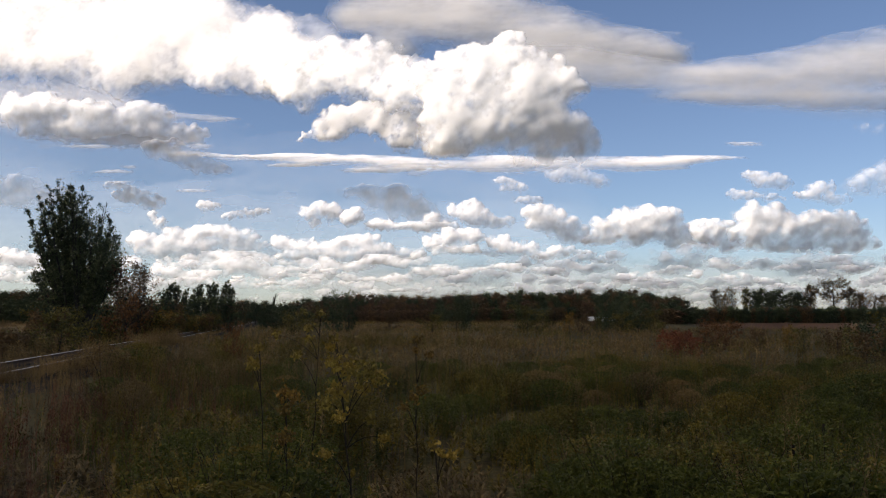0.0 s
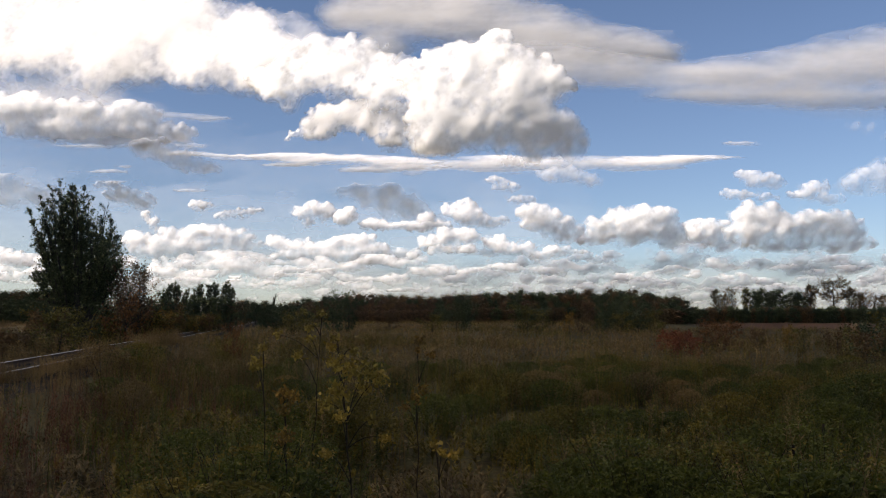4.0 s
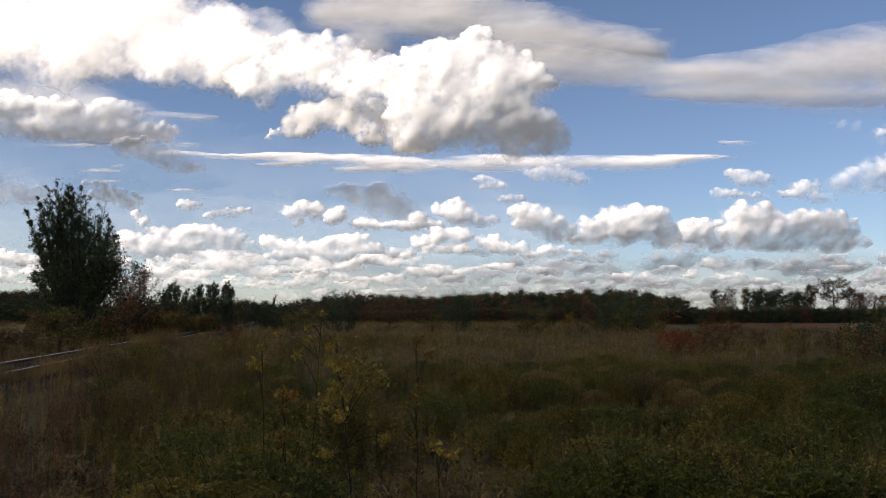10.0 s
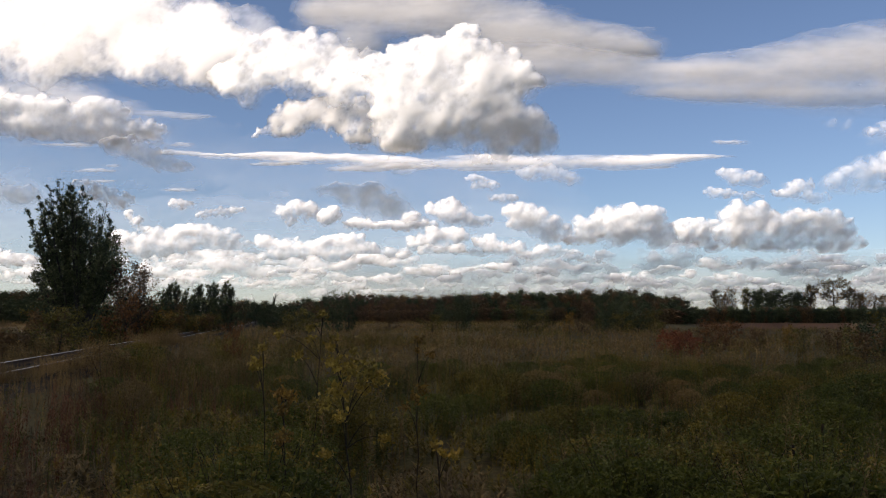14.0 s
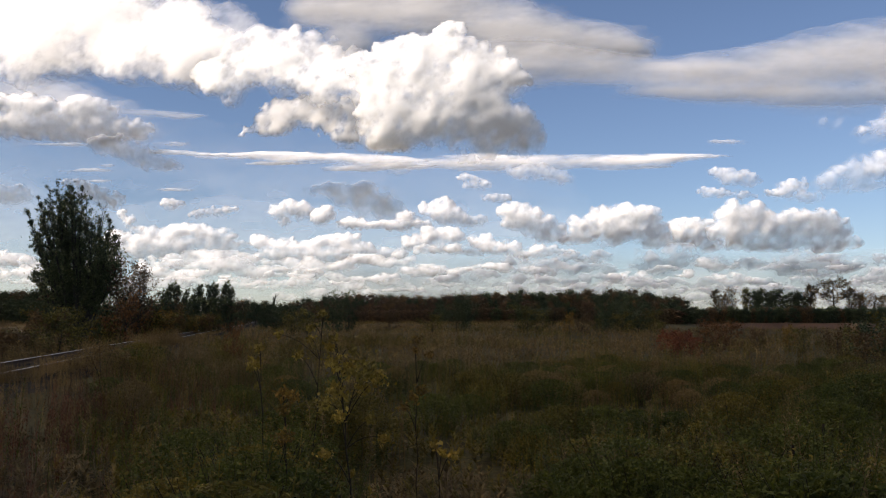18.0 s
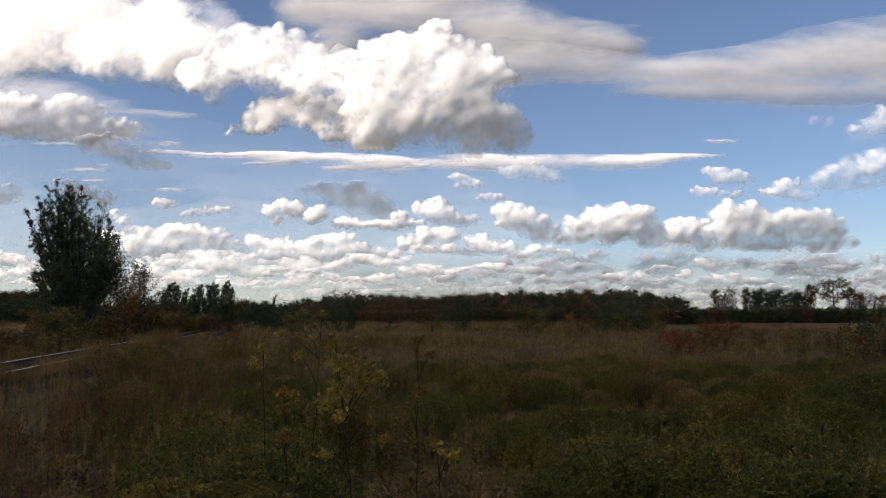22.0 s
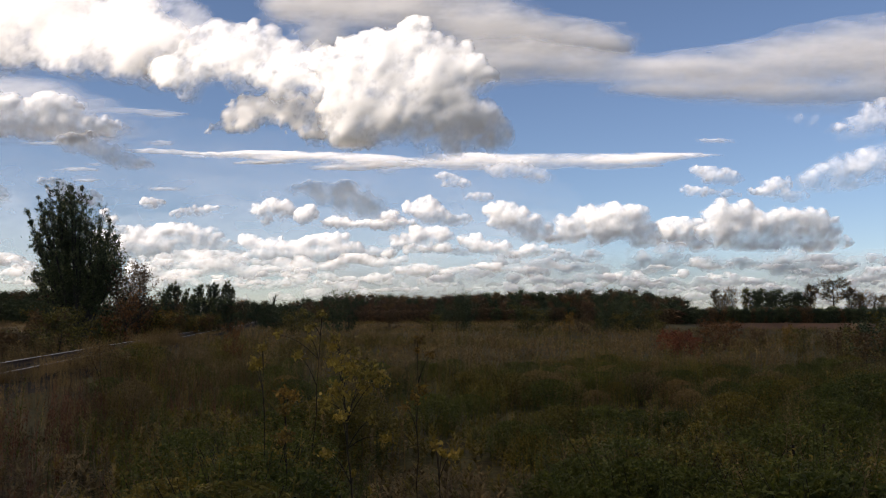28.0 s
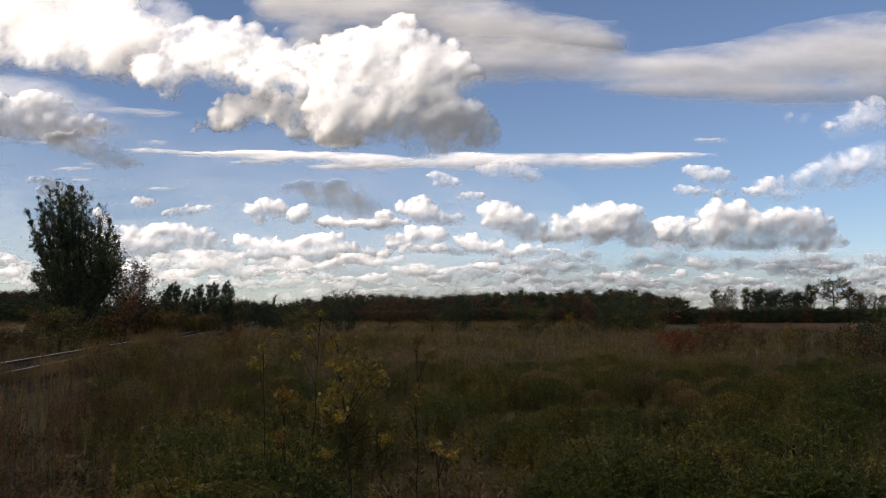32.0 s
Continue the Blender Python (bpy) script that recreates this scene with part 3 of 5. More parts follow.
# added sheet that brightens the left sky, which the sky texture leaves too dark
cloud("thin pale sheet added to lighten the low left sky", 4775, [(a, 405 + 14 * math.sin(a), 210, 215 - 0.07 * a) for a in range(-140, 1000, 130)],
      98, step=5.0, rough=0.15, soft=1.0, lump=0.0, stretch=3.0, deep=0.05, mat=CUMULUS, drift=0.4, under=-2.0, tip=0.0, veil=False, thick=0.38, lean=0.24)


def overhead_deck():
    """An unseen cloud, added overhead on the sun's side of the camera, keeps the land in its shade."""
    rng = np.random.RandomState(4)
    step = 22.0
    u = np.arange(-1900, 1900.1, step)
    U, V = np.meshgrid(u, u, indexing="ij")
    r = np.hypot(U / 1750.0, V / 1750.0)
    dens = 1.0 - r ** 3 + 0.35 * fbm(U / 420.0, V / 420.0, 5, 3)
    T = (60.0 + 190.0 * domes(U / 500.0, V / 500.0, 2) + 70.0 * domes(U / 190.0, V / 190.0, 4)) * np.clip(dens / 0.3, 0, 1)
    base = 14.0 * fbm(U / 160.0, V / 160.0, 4, 9)
    inside = dens > 0
    quad = inside[:-1, :-1] & inside[1:, :-1] & inside[:-1, 1:] & inside[1:, 1:]
    used = np.zeros(U.shape, bool)
    for s in (np.s_[:-1, :-1], np.s_[1:, :-1], np.s_[:-1, 1:], np.s_[1:, 1:]):
        used[s] |= quad
    idx = np.full(U.shape, -1)
    idx[used] = np.arange(used.sum())
    top = np.stack([U, V, T], -1)[used]
    low = np.stack([U, V, base], -1)[used]
    f = np.stack([idx[:-1, :-1], idx[1:, :-1], idx[1:, 1:], idx[:-1, 1:]], -1)[quad]
    me = mesh_of("cloud", np.concatenate([top, low]), np.concatenate([f, f[:, ::-1] + len(top)]), OVERHEAD, True)
    a = np.clip(dens / 0.25, 0, 1)[used]
    at = me.attributes.new("vapour_rim", "FLOAT", "POINT")
    at.data.foreach_set("value", np.concatenate([a, a]).astype(np.float32))
    ob = new("cloud", me)
    c = SUN_DIR * (1150.0 / SUN_DIR.z) + Vector((140.0, 600.0, 0.0))
    ob.matrix_basis = pose(c.x, c.y, c.z)
    tagged(ob, "broad unseen cloud added overhead to shade the field", "cloud", "fair-weather clouds")


overhead_deck()


# ---------------------------------------------------------------- the land
TRACK_DIR = Vector((-0.188, 0.982, 0.0)).normalized()
TRACK_AT = Vector((-11.72, 22.4, 0.0))          # a point midway between the rails
RAIL_TOP = 1.07


def off_track(x, y):
    """Distance to the right of the line's middle."""
    return (x - TRACK_AT.x) * TRACK_DIR.y - (y - TRACK_AT.y) * TRACK_DIR.x


def land(x, y):
    """Height of the ground."""
    o = np.abs(off_track(x, y))
    bed = 0.74 * np.clip((5.2 - o) / 3.0, 0, 1)
    near = np.hypot(x, y)
    bank = 0.75 * np.clip((7.0 - near) / 3.5, 0, 1)
    roll = 0.10 * fbm(x / 14.0, y / 14.0, 3, 2) * np.clip((o - 3.0) / 4.0, 0, 1)
    return np.maximum(np.maximum(bed, bank), 0) + roll


def make_ground():
    gx = np.concatenate([-np.geomspace(3200, 62, 26), np.arange(-60, 40.1, 0.8), np.geomspace(42, 3200, 28)])
    gy = np.concatenate([-np.geomspace(600, 12, 12), np.arange(-10, 130.1, 1.0), np.geomspace(133, 4600, 40)])
    X, Y = np.meshgrid(gx, gy, indexing="ij")
    Z = land(X, Y)
    v = np.stack([X, Y, Z], -1).reshape(-1, 3)
    nx, ny = len(gx), len(gy)
    i, j = np.meshgrid(np.arange(nx - 1), np.arange(ny - 1), indexing="ij")
    a = i * ny + j
    f = np.stack([a, a + ny, a + ny + 1, a + 1], -1).reshape(-1, 4)
    ob = new("ground", mesh_of("ground", v, f, SOIL, True))
    tagged(ob, "rough overgrown old field of dark soil and matted weeds", "ground", kind="structure")


make_ground()


def sheet(name, x0, x1, y0, y1, lift, mat, label, ridge=0.0, pitch=3.0, shear=0.0):
    xs = np.linspace(x0, x1, 90)
    ys = np.linspace(y0, y1, 50)
    X, Y = np.meshgrid(xs, ys, indexing="ij")
    Z = land(X, Y) * 0 + lift + ridge * fbm(X / pitch, Y / 40.0, 3, 8) + 0.1
    edge = np.minimum(np.minimum(X - x0, x1 - X) / (x1 - x0), np.minimum(Y - y0, y1 - Y) / (y1 - y0)) * 12
    Z = Z * np.clip(edge, 0, 1) - 0.25 * (1 - np.clip(edge, 0, 1))
    X = X + shear * (Y - y0)
    i, j = np.meshgrid(np.arange(89), np.arange(49), indexing="ij")
    a = i * 50 + j
    f = np.stack([a, a + 50, a + 51, a + 1], -1).reshape(-1, 4)
    ob = new(name, mesh_of(name, np.stack([X, Y, Z], -1).reshape(-1, 3), f, mat, True))
    return tagged(ob, label, "field", kind="structure")


sheet("field_east", 41.0, 420.0, 155.0, 470.0, 0.28, PLOUGH, "bare reddish-brown ploughed field beyond the weeds", 0.1, 3.0, 0.25)
sheet("field_west", -420.0, -52.0, 90.0, 300.0, 0.28, STUBBLE, "tan stubble field beyond the railway line", 0.1)
sheet("hay_rise", -22.0, 0.5, 190.0, 240.0, 0.5, STUBBLE, "low rise of pale mown grass before the wood", 0.2)

# ---------------------------------------------------------------- railway line
def make_track():
    root = empty("railway_track", pose(TRACK_AT.x, TRACK_AT.y, 0, 0, 0, math.degrees(math.atan2(-TRACK_DIR.x, TRACK_DIR.y))),
                 "single railway line on a low weedy ballast bed", "railway track", kind="structure")
    y0, y1 = -26.0, 300.0
    # ballast shoulder, uneven
    ys = np.arange(y0, y1 + 0.1, 0.8)
    xs = np.array([-2.3, -1.9, -1.4, -0.9, -0.4, 0.0, 0.4, 0.9, 1.4, 1.9, 2.3])
    hs = np.array([0.55, 0.76, 0.86, 0.88, 0.88, 0.88, 0.88, 0.88, 0.86, 0.76, 0.55])
    X, Y = np.meshgrid(xs, ys, indexing="ij")
    Z = hs[:, None] + 0.05 * fbm(X * 1.5, Y * 1.5, 4, 6)
    nx, ny = len(xs), len(ys)
    i, j = np.meshgrid(np.arange(nx - 1), np.arange(ny - 1), indexing="ij")
    a = i * ny + j
    f = np.stack([a, a + ny, a + ny + 1, a + 1], -1).reshape(-1, 4)
    piece("ballast", mesh_of("ballast", np.stack([X, Y, Z], -1).reshape(-1, 3), f, GRAVEL), root, "dark crushed-stone ballast")
    # rail: foot, web and head, with a bright worn top
    prof = [(-0.07, 0.90), (0.07, 0.90), (0.07, 0.915), (0.012, 0.935), (0.012, 1.025), (0.035, 1.04), (0.035, 1.06), (-0.035, 1.06), (-0.035, 1.04), (-0.012, 1.025), (-0.012, 0.935), (-0.07, 0.915)]
    for side in (-0.7525, 0.7525):
        ring = [np.array([[px + side, yy, pz] for px, pz in prof]) for yy in (y0, y1)]
        k = len(prof)
        v = np.concatenate(ring)
        f = np.array([[q, (q + 1) % k, k + (q + 1) % k, k + q] for q in range(k)])
        rail = piece("rail", mesh_of("rail", v, f, RUST), root, "rusty steel rail with a shiny running top")
        w = 0.03
        v = np.array([[side - w, y0, 1.06], [side + w, y0, 1.06], [side + w, y1, 1.06], [side - w, y1, 1.06],
                      [side - w * 0.8, y0, 1.07], [side + w * 0.8, y0, 1.07], [side + w * 0.8, y1, 1.07], [side - w * 0.8, y1, 1.07]])
        f = np.array([[4, 5, 6, 7], [0, 4, 7, 3], [5, 1, 2, 6]])
        piece("running_top", mesh_of("running_top", v, f, STEEL), rail, "polished steel")
        # bolted joint plates every 11.9 m
        bm = box_bm(0.03, 0.6, 0.08, 0.006)
        plate = bpy.data.meshes.new("joint_plate")
        bm.to_mesh(plate)
        bm.free()
        plate.materials.append(RUST)
        for q in range(-1, 7):
            piece("joint_plate", plate, rail, m=pose(side + 0.03, 2.0 + 11.9 * q, 0.98))
    bm = box_bm(2.6, 0.23, 0.16, 0.012, (0, 0, 0.82))
    tie = bpy.data.meshes.new("sleeper")
    bm.to_mesh(tie)
    bm.free()
    tie.materials.append(TIE)
    rng = random.Random(3)
    for k in range(110):
        piece("sleeper", tie, root, m=pose(rng.uniform(-0.03, 0.03), -14 + 0.53 * k, rng.uniform(-0.012, 0.008), 0, 0, rng.uniform(-1.2, 1.2)))


make_track()


# ---------------------------------------------------------------- trees
def branch_line(rng, start, way, length, n=5, wander=0.15, lift=0.0):
    pts = [np.array(start, dtype=float)]
    d = np.array(way, dtype=float)
    d /= np.linalg.norm(d)
    for _ in range(n):
        d = d + rng.normal(0, wander, 3) + np.array([0, 0, lift])
        d /= np.linalg.norm(d)
        pts.append(pts[-1] + d * length / n)
    return np.array(pts)


def tree_meshes(seed, height, spread, leaf, n_leaf, leaf_mat, bark, limbs=14, low=0.2, rise=0.9, shape=1.0, puff=0.10, twigs=3, bare=0.0, sides=5, lean=0.0, stout=1.0):
    """Trunk, limbs and leaf crown of one tree as meshes, base at the origin."""
    rng = np.random.RandomState(seed)
    trunk = branch_line(rng, (0, 0, -0.3), (lean, 0, 1), height * 0.93, 8, 0.05, 0.06)
    r0 = height * 0.016 * stout
    tv = [tube(trunk, np.linspace(r0, r0 * 0.15, len(trunk)), 7)]
    lv, spots = [], []
    for k in range(limbs):
        s = low + (0.97 - low) * (k + rng.uniform(0, 0.8)) / limbs
        at = s * (len(trunk) - 1)
        i = min(int(at), len(trunk) - 2)
        p = trunk[i] + (trunk[i + 1] - trunk[i]) * (at - i)
        ang = k * 2.4 + rng.uniform(-0.5, 0.5)
        prof = max(0.12, math.sin(min(1.0, (1.03 - s) / (1.03 - low) * 0.92 + 0.08) ** shape * math.pi * 0.62 + 0.1))
        L = spread * prof * rng.uniform(0.75, 1.2)
        way = (math.cos(ang), math.sin(ang), rise * rng.uniform(0.7, 1.3))
        line = branch_line(rng, p, way, L * math.sqrt(1 + rise * rise) * 0.8, 5, 0.13, 0.04)
        lv.append(tube(line, np.linspace(r0 * 0.38 * (1.1 - s), r0 * 0.06, 6), sides))
        ends = [line[2:]]
        for _ in range(twigs):
            q = line[rng.randint(1, 5)]
            tw = branch_line(rng, q, (math.cos(ang) + rng.normal(0, 0.7), math.sin(ang) + rng.normal(0, 0.7), rise * rng.uniform(0.4, 1.5)), L * rng.uniform(0.3, 0.55), 4, 0.18, 0.03)
            lv.append(tube(tw, np.linspace(r0 * 0.12, r0 * 0.03, 5), 3))
            ends.append(tw[1:])
        if rng.rand() >= bare:
            spots.append(np.concatenate(ends))
    spots.append(trunk[-3:])
    base = np.concatenate(spots)
    c = base[rng.randint(0, len(base), n_leaf)]
    # leaves gather in sprays round the twigs
    spray = rng.normal(0, 1, (len(base), 3)) * height * puff * 0.35
    c = c + spray[rng.randint(0, len(base), n_leaf)] * 0.5 + rng.normal(0, height * puff * 0.42, (n_leaf, 3))
    c[:, 2] = np.maximum(c[:, 2], height * 0.02)
    v, f = leaves(c, leaf, rng, 0.55)
    return (mesh_of("trunk", *gather(tv), bark, True), mesh_of("branchwork", *gather(lv), bark), mesh_of("crown", v, f, leaf_mat))


def put_tree(name, meshes, m, label, category="tree", group="", crown_label=""):
    root = empty(name, m, label, category, group)
    piece("trunk", meshes[0], root)
    piece("branchwork", meshes[1], root)
    piece("crown", meshes[2], root, crown_label)
    return root


def stand(a, b_top, dist, height):
    """The pose, on the ground along a line of sight, of a tree of that height scaled so that its top reaches b_top."""
    p = sight(a, 562.0, dist)
    z = float(land(np.array(p.x), np.array(p.y)))
    top = sight(a, b_top, dist).z
    s = (top - z) / height
    return Matrix.Translation((p.x, p.y, z)), s


def scaled(base, s, turn):
    return base @ Matrix.Rotation(turn, 4, "Z") @ Matrix.Scale(s, 4)


# the tall poplar beyond the line, leaning in the wind
def make_poplar():
    rng = np.random.RandomState(77)
    d = 60.0
    foot = sight(137, 562, d)
    z0 = float(land(np.array(foot.x), np.array(foot.y)))
    root = empty("poplar_tree", pose(foot.x, foot.y, z0), "tall dark-green poplar with wind-tossed upswept branches", "tree")
    k = d / LENS

    def at(a, b, depth=0.0):
        p = sight(a, b, d)
        return np.array([p.x - foot.x, depth, p.z - z0])

    base = np.array([0, 0, -0.3])
    # stems fan out from the foot to the crown's outline, all bent by the wind
    rim = ((40, 486), (50, 440), (52, 405), (50, 368), (58, 345), (70, 320), (80, 318), (92, 342), (104, 350), (112, 326), (122, 315), (131, 330), (146, 352), (160, 356), (178, 352), (187, 385), (198, 412), (203, 438), (208, 468))
    cv = []
    for n in range(46):
        u = (n * 7) % len(rim) if n < len(rim) else (n * 0.618034) % 1.0 * (len(rim) - 1.01)
        i = int(u)
        j = min(i + 1, len(rim) - 1)
        edge = (rim[i][0] + (rim[j][0] - rim[i][0]) * (u - i), rim[i][1] + (rim[j][1] - rim[i][1]) * (u - i))
        reach = 0.985 if n < len(rim) else rng.uniform(0.62, 0.95)
        ta, tb = 132 + (edge[0] - 132) * reach + rng.normal(0, 3), 520 + (edge[1] - 520) * reach
        depth = rng.uniform(-1.3, 1.3)
        p2 = at(ta, tb, depth * 1.3)
        p1 = at(132 + (ta - 132) * 0.75 + 6, 520 + (tb - 520) * 0.35, depth * 0.7)
        t = np.linspace(0, 1, 12)[:, None]
        line = (1 - t) ** 2 * base + 2 * t * (1 - t) * p1 + t ** 2 * p2 + rng.normal(0, 0.04, (12, 3)) * t
        big = 0.24 if n == 0 else 0.11
        piece("trunk" if n == 0 else "stem", mesh_of("stem", *tube(line, np.linspace(big, 0.012, 12), 6), BARK, True), root)
        thin = i in (13, 14)
        twig_v = []
        head = p2 - line[6]
        head = head / np.linalg.norm(head)
        for q in range(26):
            s = 0.3 + 0.68 * (q + rng.uniform(0, 1)) / 26
            at_s = s * 11
            j0 = min(int(at_s), 10)
            start = line[j0] + (line[j0 + 1] - line[j0]) * (at_s - j0)
            way = head * 0.8 + rng.normal(0, 0.6, 3)
            way[2] = abs(way[2]) * 0.9 + 0.25
            way[0] += 0.12
            long = (1.05 - 0.55 * s) * rng.uniform(0.5, 1.2)
            tw = branch_line(rng, start, way, long, 4, 0.16, 0.04)
            twig_v.append(tube(tw, np.linspace(0.02, 0.006, 5), 3))
            if thin and s > 0.45 and rng.rand() < 0.9:
                continue
            # a spray of leaves, thickest towards the twig's tip
            m = int(34 + 40 * long)
            u1 = np.sqrt(rng.uniform(0.1, 1, m))
            c = np.stack([np.interp(u1, np.linspace(0, 1, 5), tw[:, e]) for e in range(3)], -1)
            cv.append(leaves(c + rng.normal(0, 0.07, (m, 3)), 0.135, rng, 0.45))
        tagged(piece("twig_spray", mesh_of("twig_spray", *gather(twig_v), BARK), root), kind="stuff")
    # dense lower mass
    for cx, cz, sx, sz, m in ((128, 485, 1.5, 1.1, 2400), (140, 525, 2.0, 1.0, 3200), (165, 505, 1.3, 1.2, 2200), (125, 440, 0.9, 1.0, 1100), (190, 490, 0.7, 1.3, 1300), (170, 450, 0.8, 1.0, 1200), (96, 450, 0.8, 0.8, 900), (88, 490, 0.8, 0.8, 700), (92, 385, 0.6, 1.0, 550), (120, 362, 0.7, 1.1, 800), (148, 400, 0.9, 1.0, 1000), (184, 428, 0.6, 0.9, 800), (74, 415, 0.5, 1.0, 420), (205, 462, 0.4, 0.8, 500)):
        c = at(cx, cz) + rng.normal(0, 1, (m, 3)) * np.array([sx, 1.2, sz]) * 0.62
        cv.append(leaves(c, 0.16, rng, 0.5))
    piece("crown", mesh_of("crown", *gather(cv), POPLAR_LEAF), root, "dense dark-green leaves with some paler ones among them")
    c = at(205, 500) + rng.normal(0, 1, (900, 3)) * np.array([0.35, 0.5, 1.0])
    piece("turned_leaves", mesh_of("turned_leaves", *leaves(c, 0.17, rng, 0.6), RUST_LEAF), root, "reddish autumn leaves on one flank")
    return root


POPLAR = make_poplar()

# smaller trees behind the line
TWIGGY = tree_meshes(201, 6.0, 1.7, 0.15, 2200, RUST_LEAF, BARK, limbs=20, low=0.25, rise=1.6, twigs=6, puff=0.06)
UPRIGHT = [tree_meshes(210 + k, 6.0, 0.9, 0.135, 3000, POPLAR_LEAF, BARK, limbs=28, low=0.03, rise=3.0, twigs=3, puff=0.02, sides=3, lean=0.12) for k in range(3)]
b, s = stand(244, 470, 72, 6.0)
put_tree("small_tree", TWIGGY, scaled(b, s, 0.4), "half-bare small tree with reddish-brown twigs", "tree")
b, s = stand(222, 492, 68, 6.0)
put_tree("small_tree", TWIGGY, scaled(b, s * 1.0, 2.0), "half-bare small tree with reddish-brown twigs", "tree")
YOUNG = {}
for k, (a, top, d) in enumerate(((286, 503, 86), (297, 499, 88), (308, 505, 90), (318, 512, 91), (341, 508, 92), (351, 503, 92), (361, 506, 93), (368, 500, 94), (379, 503, 95), (387, 498, 95), (396, 503, 96), (405, 512, 97), (330, 522, 92), (278, 513, 86))):
    b, s = stand(a, top - 4, d, 6.0)
    YOUNG[k] = put_tree("poplar_sapling", UPRIGHT[k % 3], scaled(b, s, 0.25 * math.sin(7.0 * k)), "slender upright dark-green young poplar", "tree", "young poplars by the line")

# shrubs: rounded, many-stemmed
SHRUBS = {}
for nm, mat, sd in (("olive", OLIVE_LEAF, 301), ("green", GREEN_LEAF, 302), ("ochre", OCHRE_LEAF, 303), ("brown", BROWN_LEAF, 304), ("red", RED_LEAF, 305), ("rust", BRONZE_LEAF, 306)):
    SHRUBS[nm] = [tree_meshes(sd + 10 * q, 3.0, 1.7, 0.18, 1100, mat, BARK, limbs=12, low=0.04, rise=0.9, shape=0.7, twigs=2, puff=0.11, sides=3) for q in range(2)]
SHRUB_LABELS = {"olive": "rounded olive-green shrub among dry weeds", "green": "dense dark-green shrub among dry weeds", "ochre": "yellowing roadside shrub in autumn leaf",
                "brown": "brownish half-dry shrub among weeds", "red": "low bright red-leaved sumac bush in weeds", "rust": "rust-coloured autumn shrub among dry weeds"}


def shrub(kind, a, top, dist, turn, wide=1.0, group=""):
    b, s = stand(a, top, dist, 3.0)
    put_tree("shrub", SHRUBS[kind][int(turn * 10) % 2], b @ Matrix.Rotation(turn, 4, "Z") @ Matrix.Diagonal((s * wide, s * wide, s, 1)), SHRUB_LABELS[kind], "shrub", group)


rng = random.Random(12)
# hedge along the far side of the line
for k in range(46):
    a = -20 + k * 11.2 + rng.uniform(-6, 6)
    d = 36 + 95 * max(0.0, min(1.0, (a - 20) / 480)) ** 1.1 + rng.uniform(0, 8)
    p = sight(a, 562, d)
    while float(off_track(p.x, p.y)) > -4.2 and d < 260:
        d += 2.0
        p = sight(a, 562, d)
    top = 553 - rng.uniform(0, 10) if a > 66 else 588 + rng.uniform(-4, 6)
    kind = rng.choice(("olive", "brown", "olive", "olive") if a < 110 else ("olive", "ochre", "olive", "olive", "green", "olive", "brown") if a < 390 else ("brown", "green", "brown", "olive"))
    shrub(kind, a, top, d, rng.uniform(0, 6), rng.uniform(0.9, 1.4), "hedge along the railway")
for k in range(16):
    a = 395 + 7.5 * k + rng.uniform(-3, 3)
    shrub(rng.choice(("green", "brown", "green", "olive")), a, 540 + rng.uniform(-3, 7), 150 + rng.uniform(0, 30), rng.uniform(0, 6), rng.uniform(0.9, 1.3), "hedge along the railway")
# scattered bushes in the old field
for kind, a, top, d, w in (("green", 600, 518, 135, 0.75), ("green", 590, 530, 130, 0.9), ("green", 618, 532, 132, 0.8), ("olive", 545, 545, 120, 1.2), ("olive", 520, 556, 110, 1.4),
                           ("green", 818, 520, 140, 0.7), ("green", 808, 535, 138, 0.8), ("green", 830, 534, 138, 0.75), ("olive", 932, 543, 130, 1.4), ("olive", 958, 552, 128, 1.3),
                           ("green", 1076, 522, 140, 0.75), ("green", 1092, 535, 136, 0.8), ("green", 1072, 540, 136, 0.7), ("green", 1122, 532, 138, 0.95), ("green", 1140, 540, 137, 0.9), ("green", 1062, 556, 128, 0.8), ("olive", 1055, 563, 126, 0.9), ("green", 1108, 545, 134, 1.0), ("green", 1074, 552, 133, 1.1), ("olive", 1098, 554, 130, 1.5), ("green", 1130, 552, 132, 1.4), ("olive", 1152, 553, 131, 1.2),
                           ("olive", 765, 556, 120, 1.3), ("brown", 690, 552, 150, 1.0), ("ochre", 1008, 556, 120, 1.0), ("brown", 1030, 560, 110, 1.2),
                           ("red", 1188, 588, 50, 1.3), ("red", 1206, 590, 48, 1.3), ("red", 1222, 591, 49, 1.2), ("rust", 1262, 566, 62, 1.1), ("rust", 1288, 570, 60, 1.1), ("rust", 1275, 578, 56, 1.1), ("brown", 1250, 578, 62, 1.2),
                           ("olive", 1560, 560, 40, 1.0), ("brown", 1530, 585, 36, 1.1), ("green", 1585, 568, 38, 1.2), ("ochre", 1395, 580, 58, 0.9), ("olive", 1420, 584, 55, 1.0),
                           ("rust", 415, 578, 40, 0.6), ("brown", 1340, 583, 60, 1.0), ("brown", 1480, 582, 48, 1.2), ("green", 1545, 572, 42, 1.3), ("olive", 1510, 580, 46, 1.0), ("olive", 1165, 572, 100, 1.2)):
    shrub(kind, a, top, d, rng.uniform(0, 6), w)

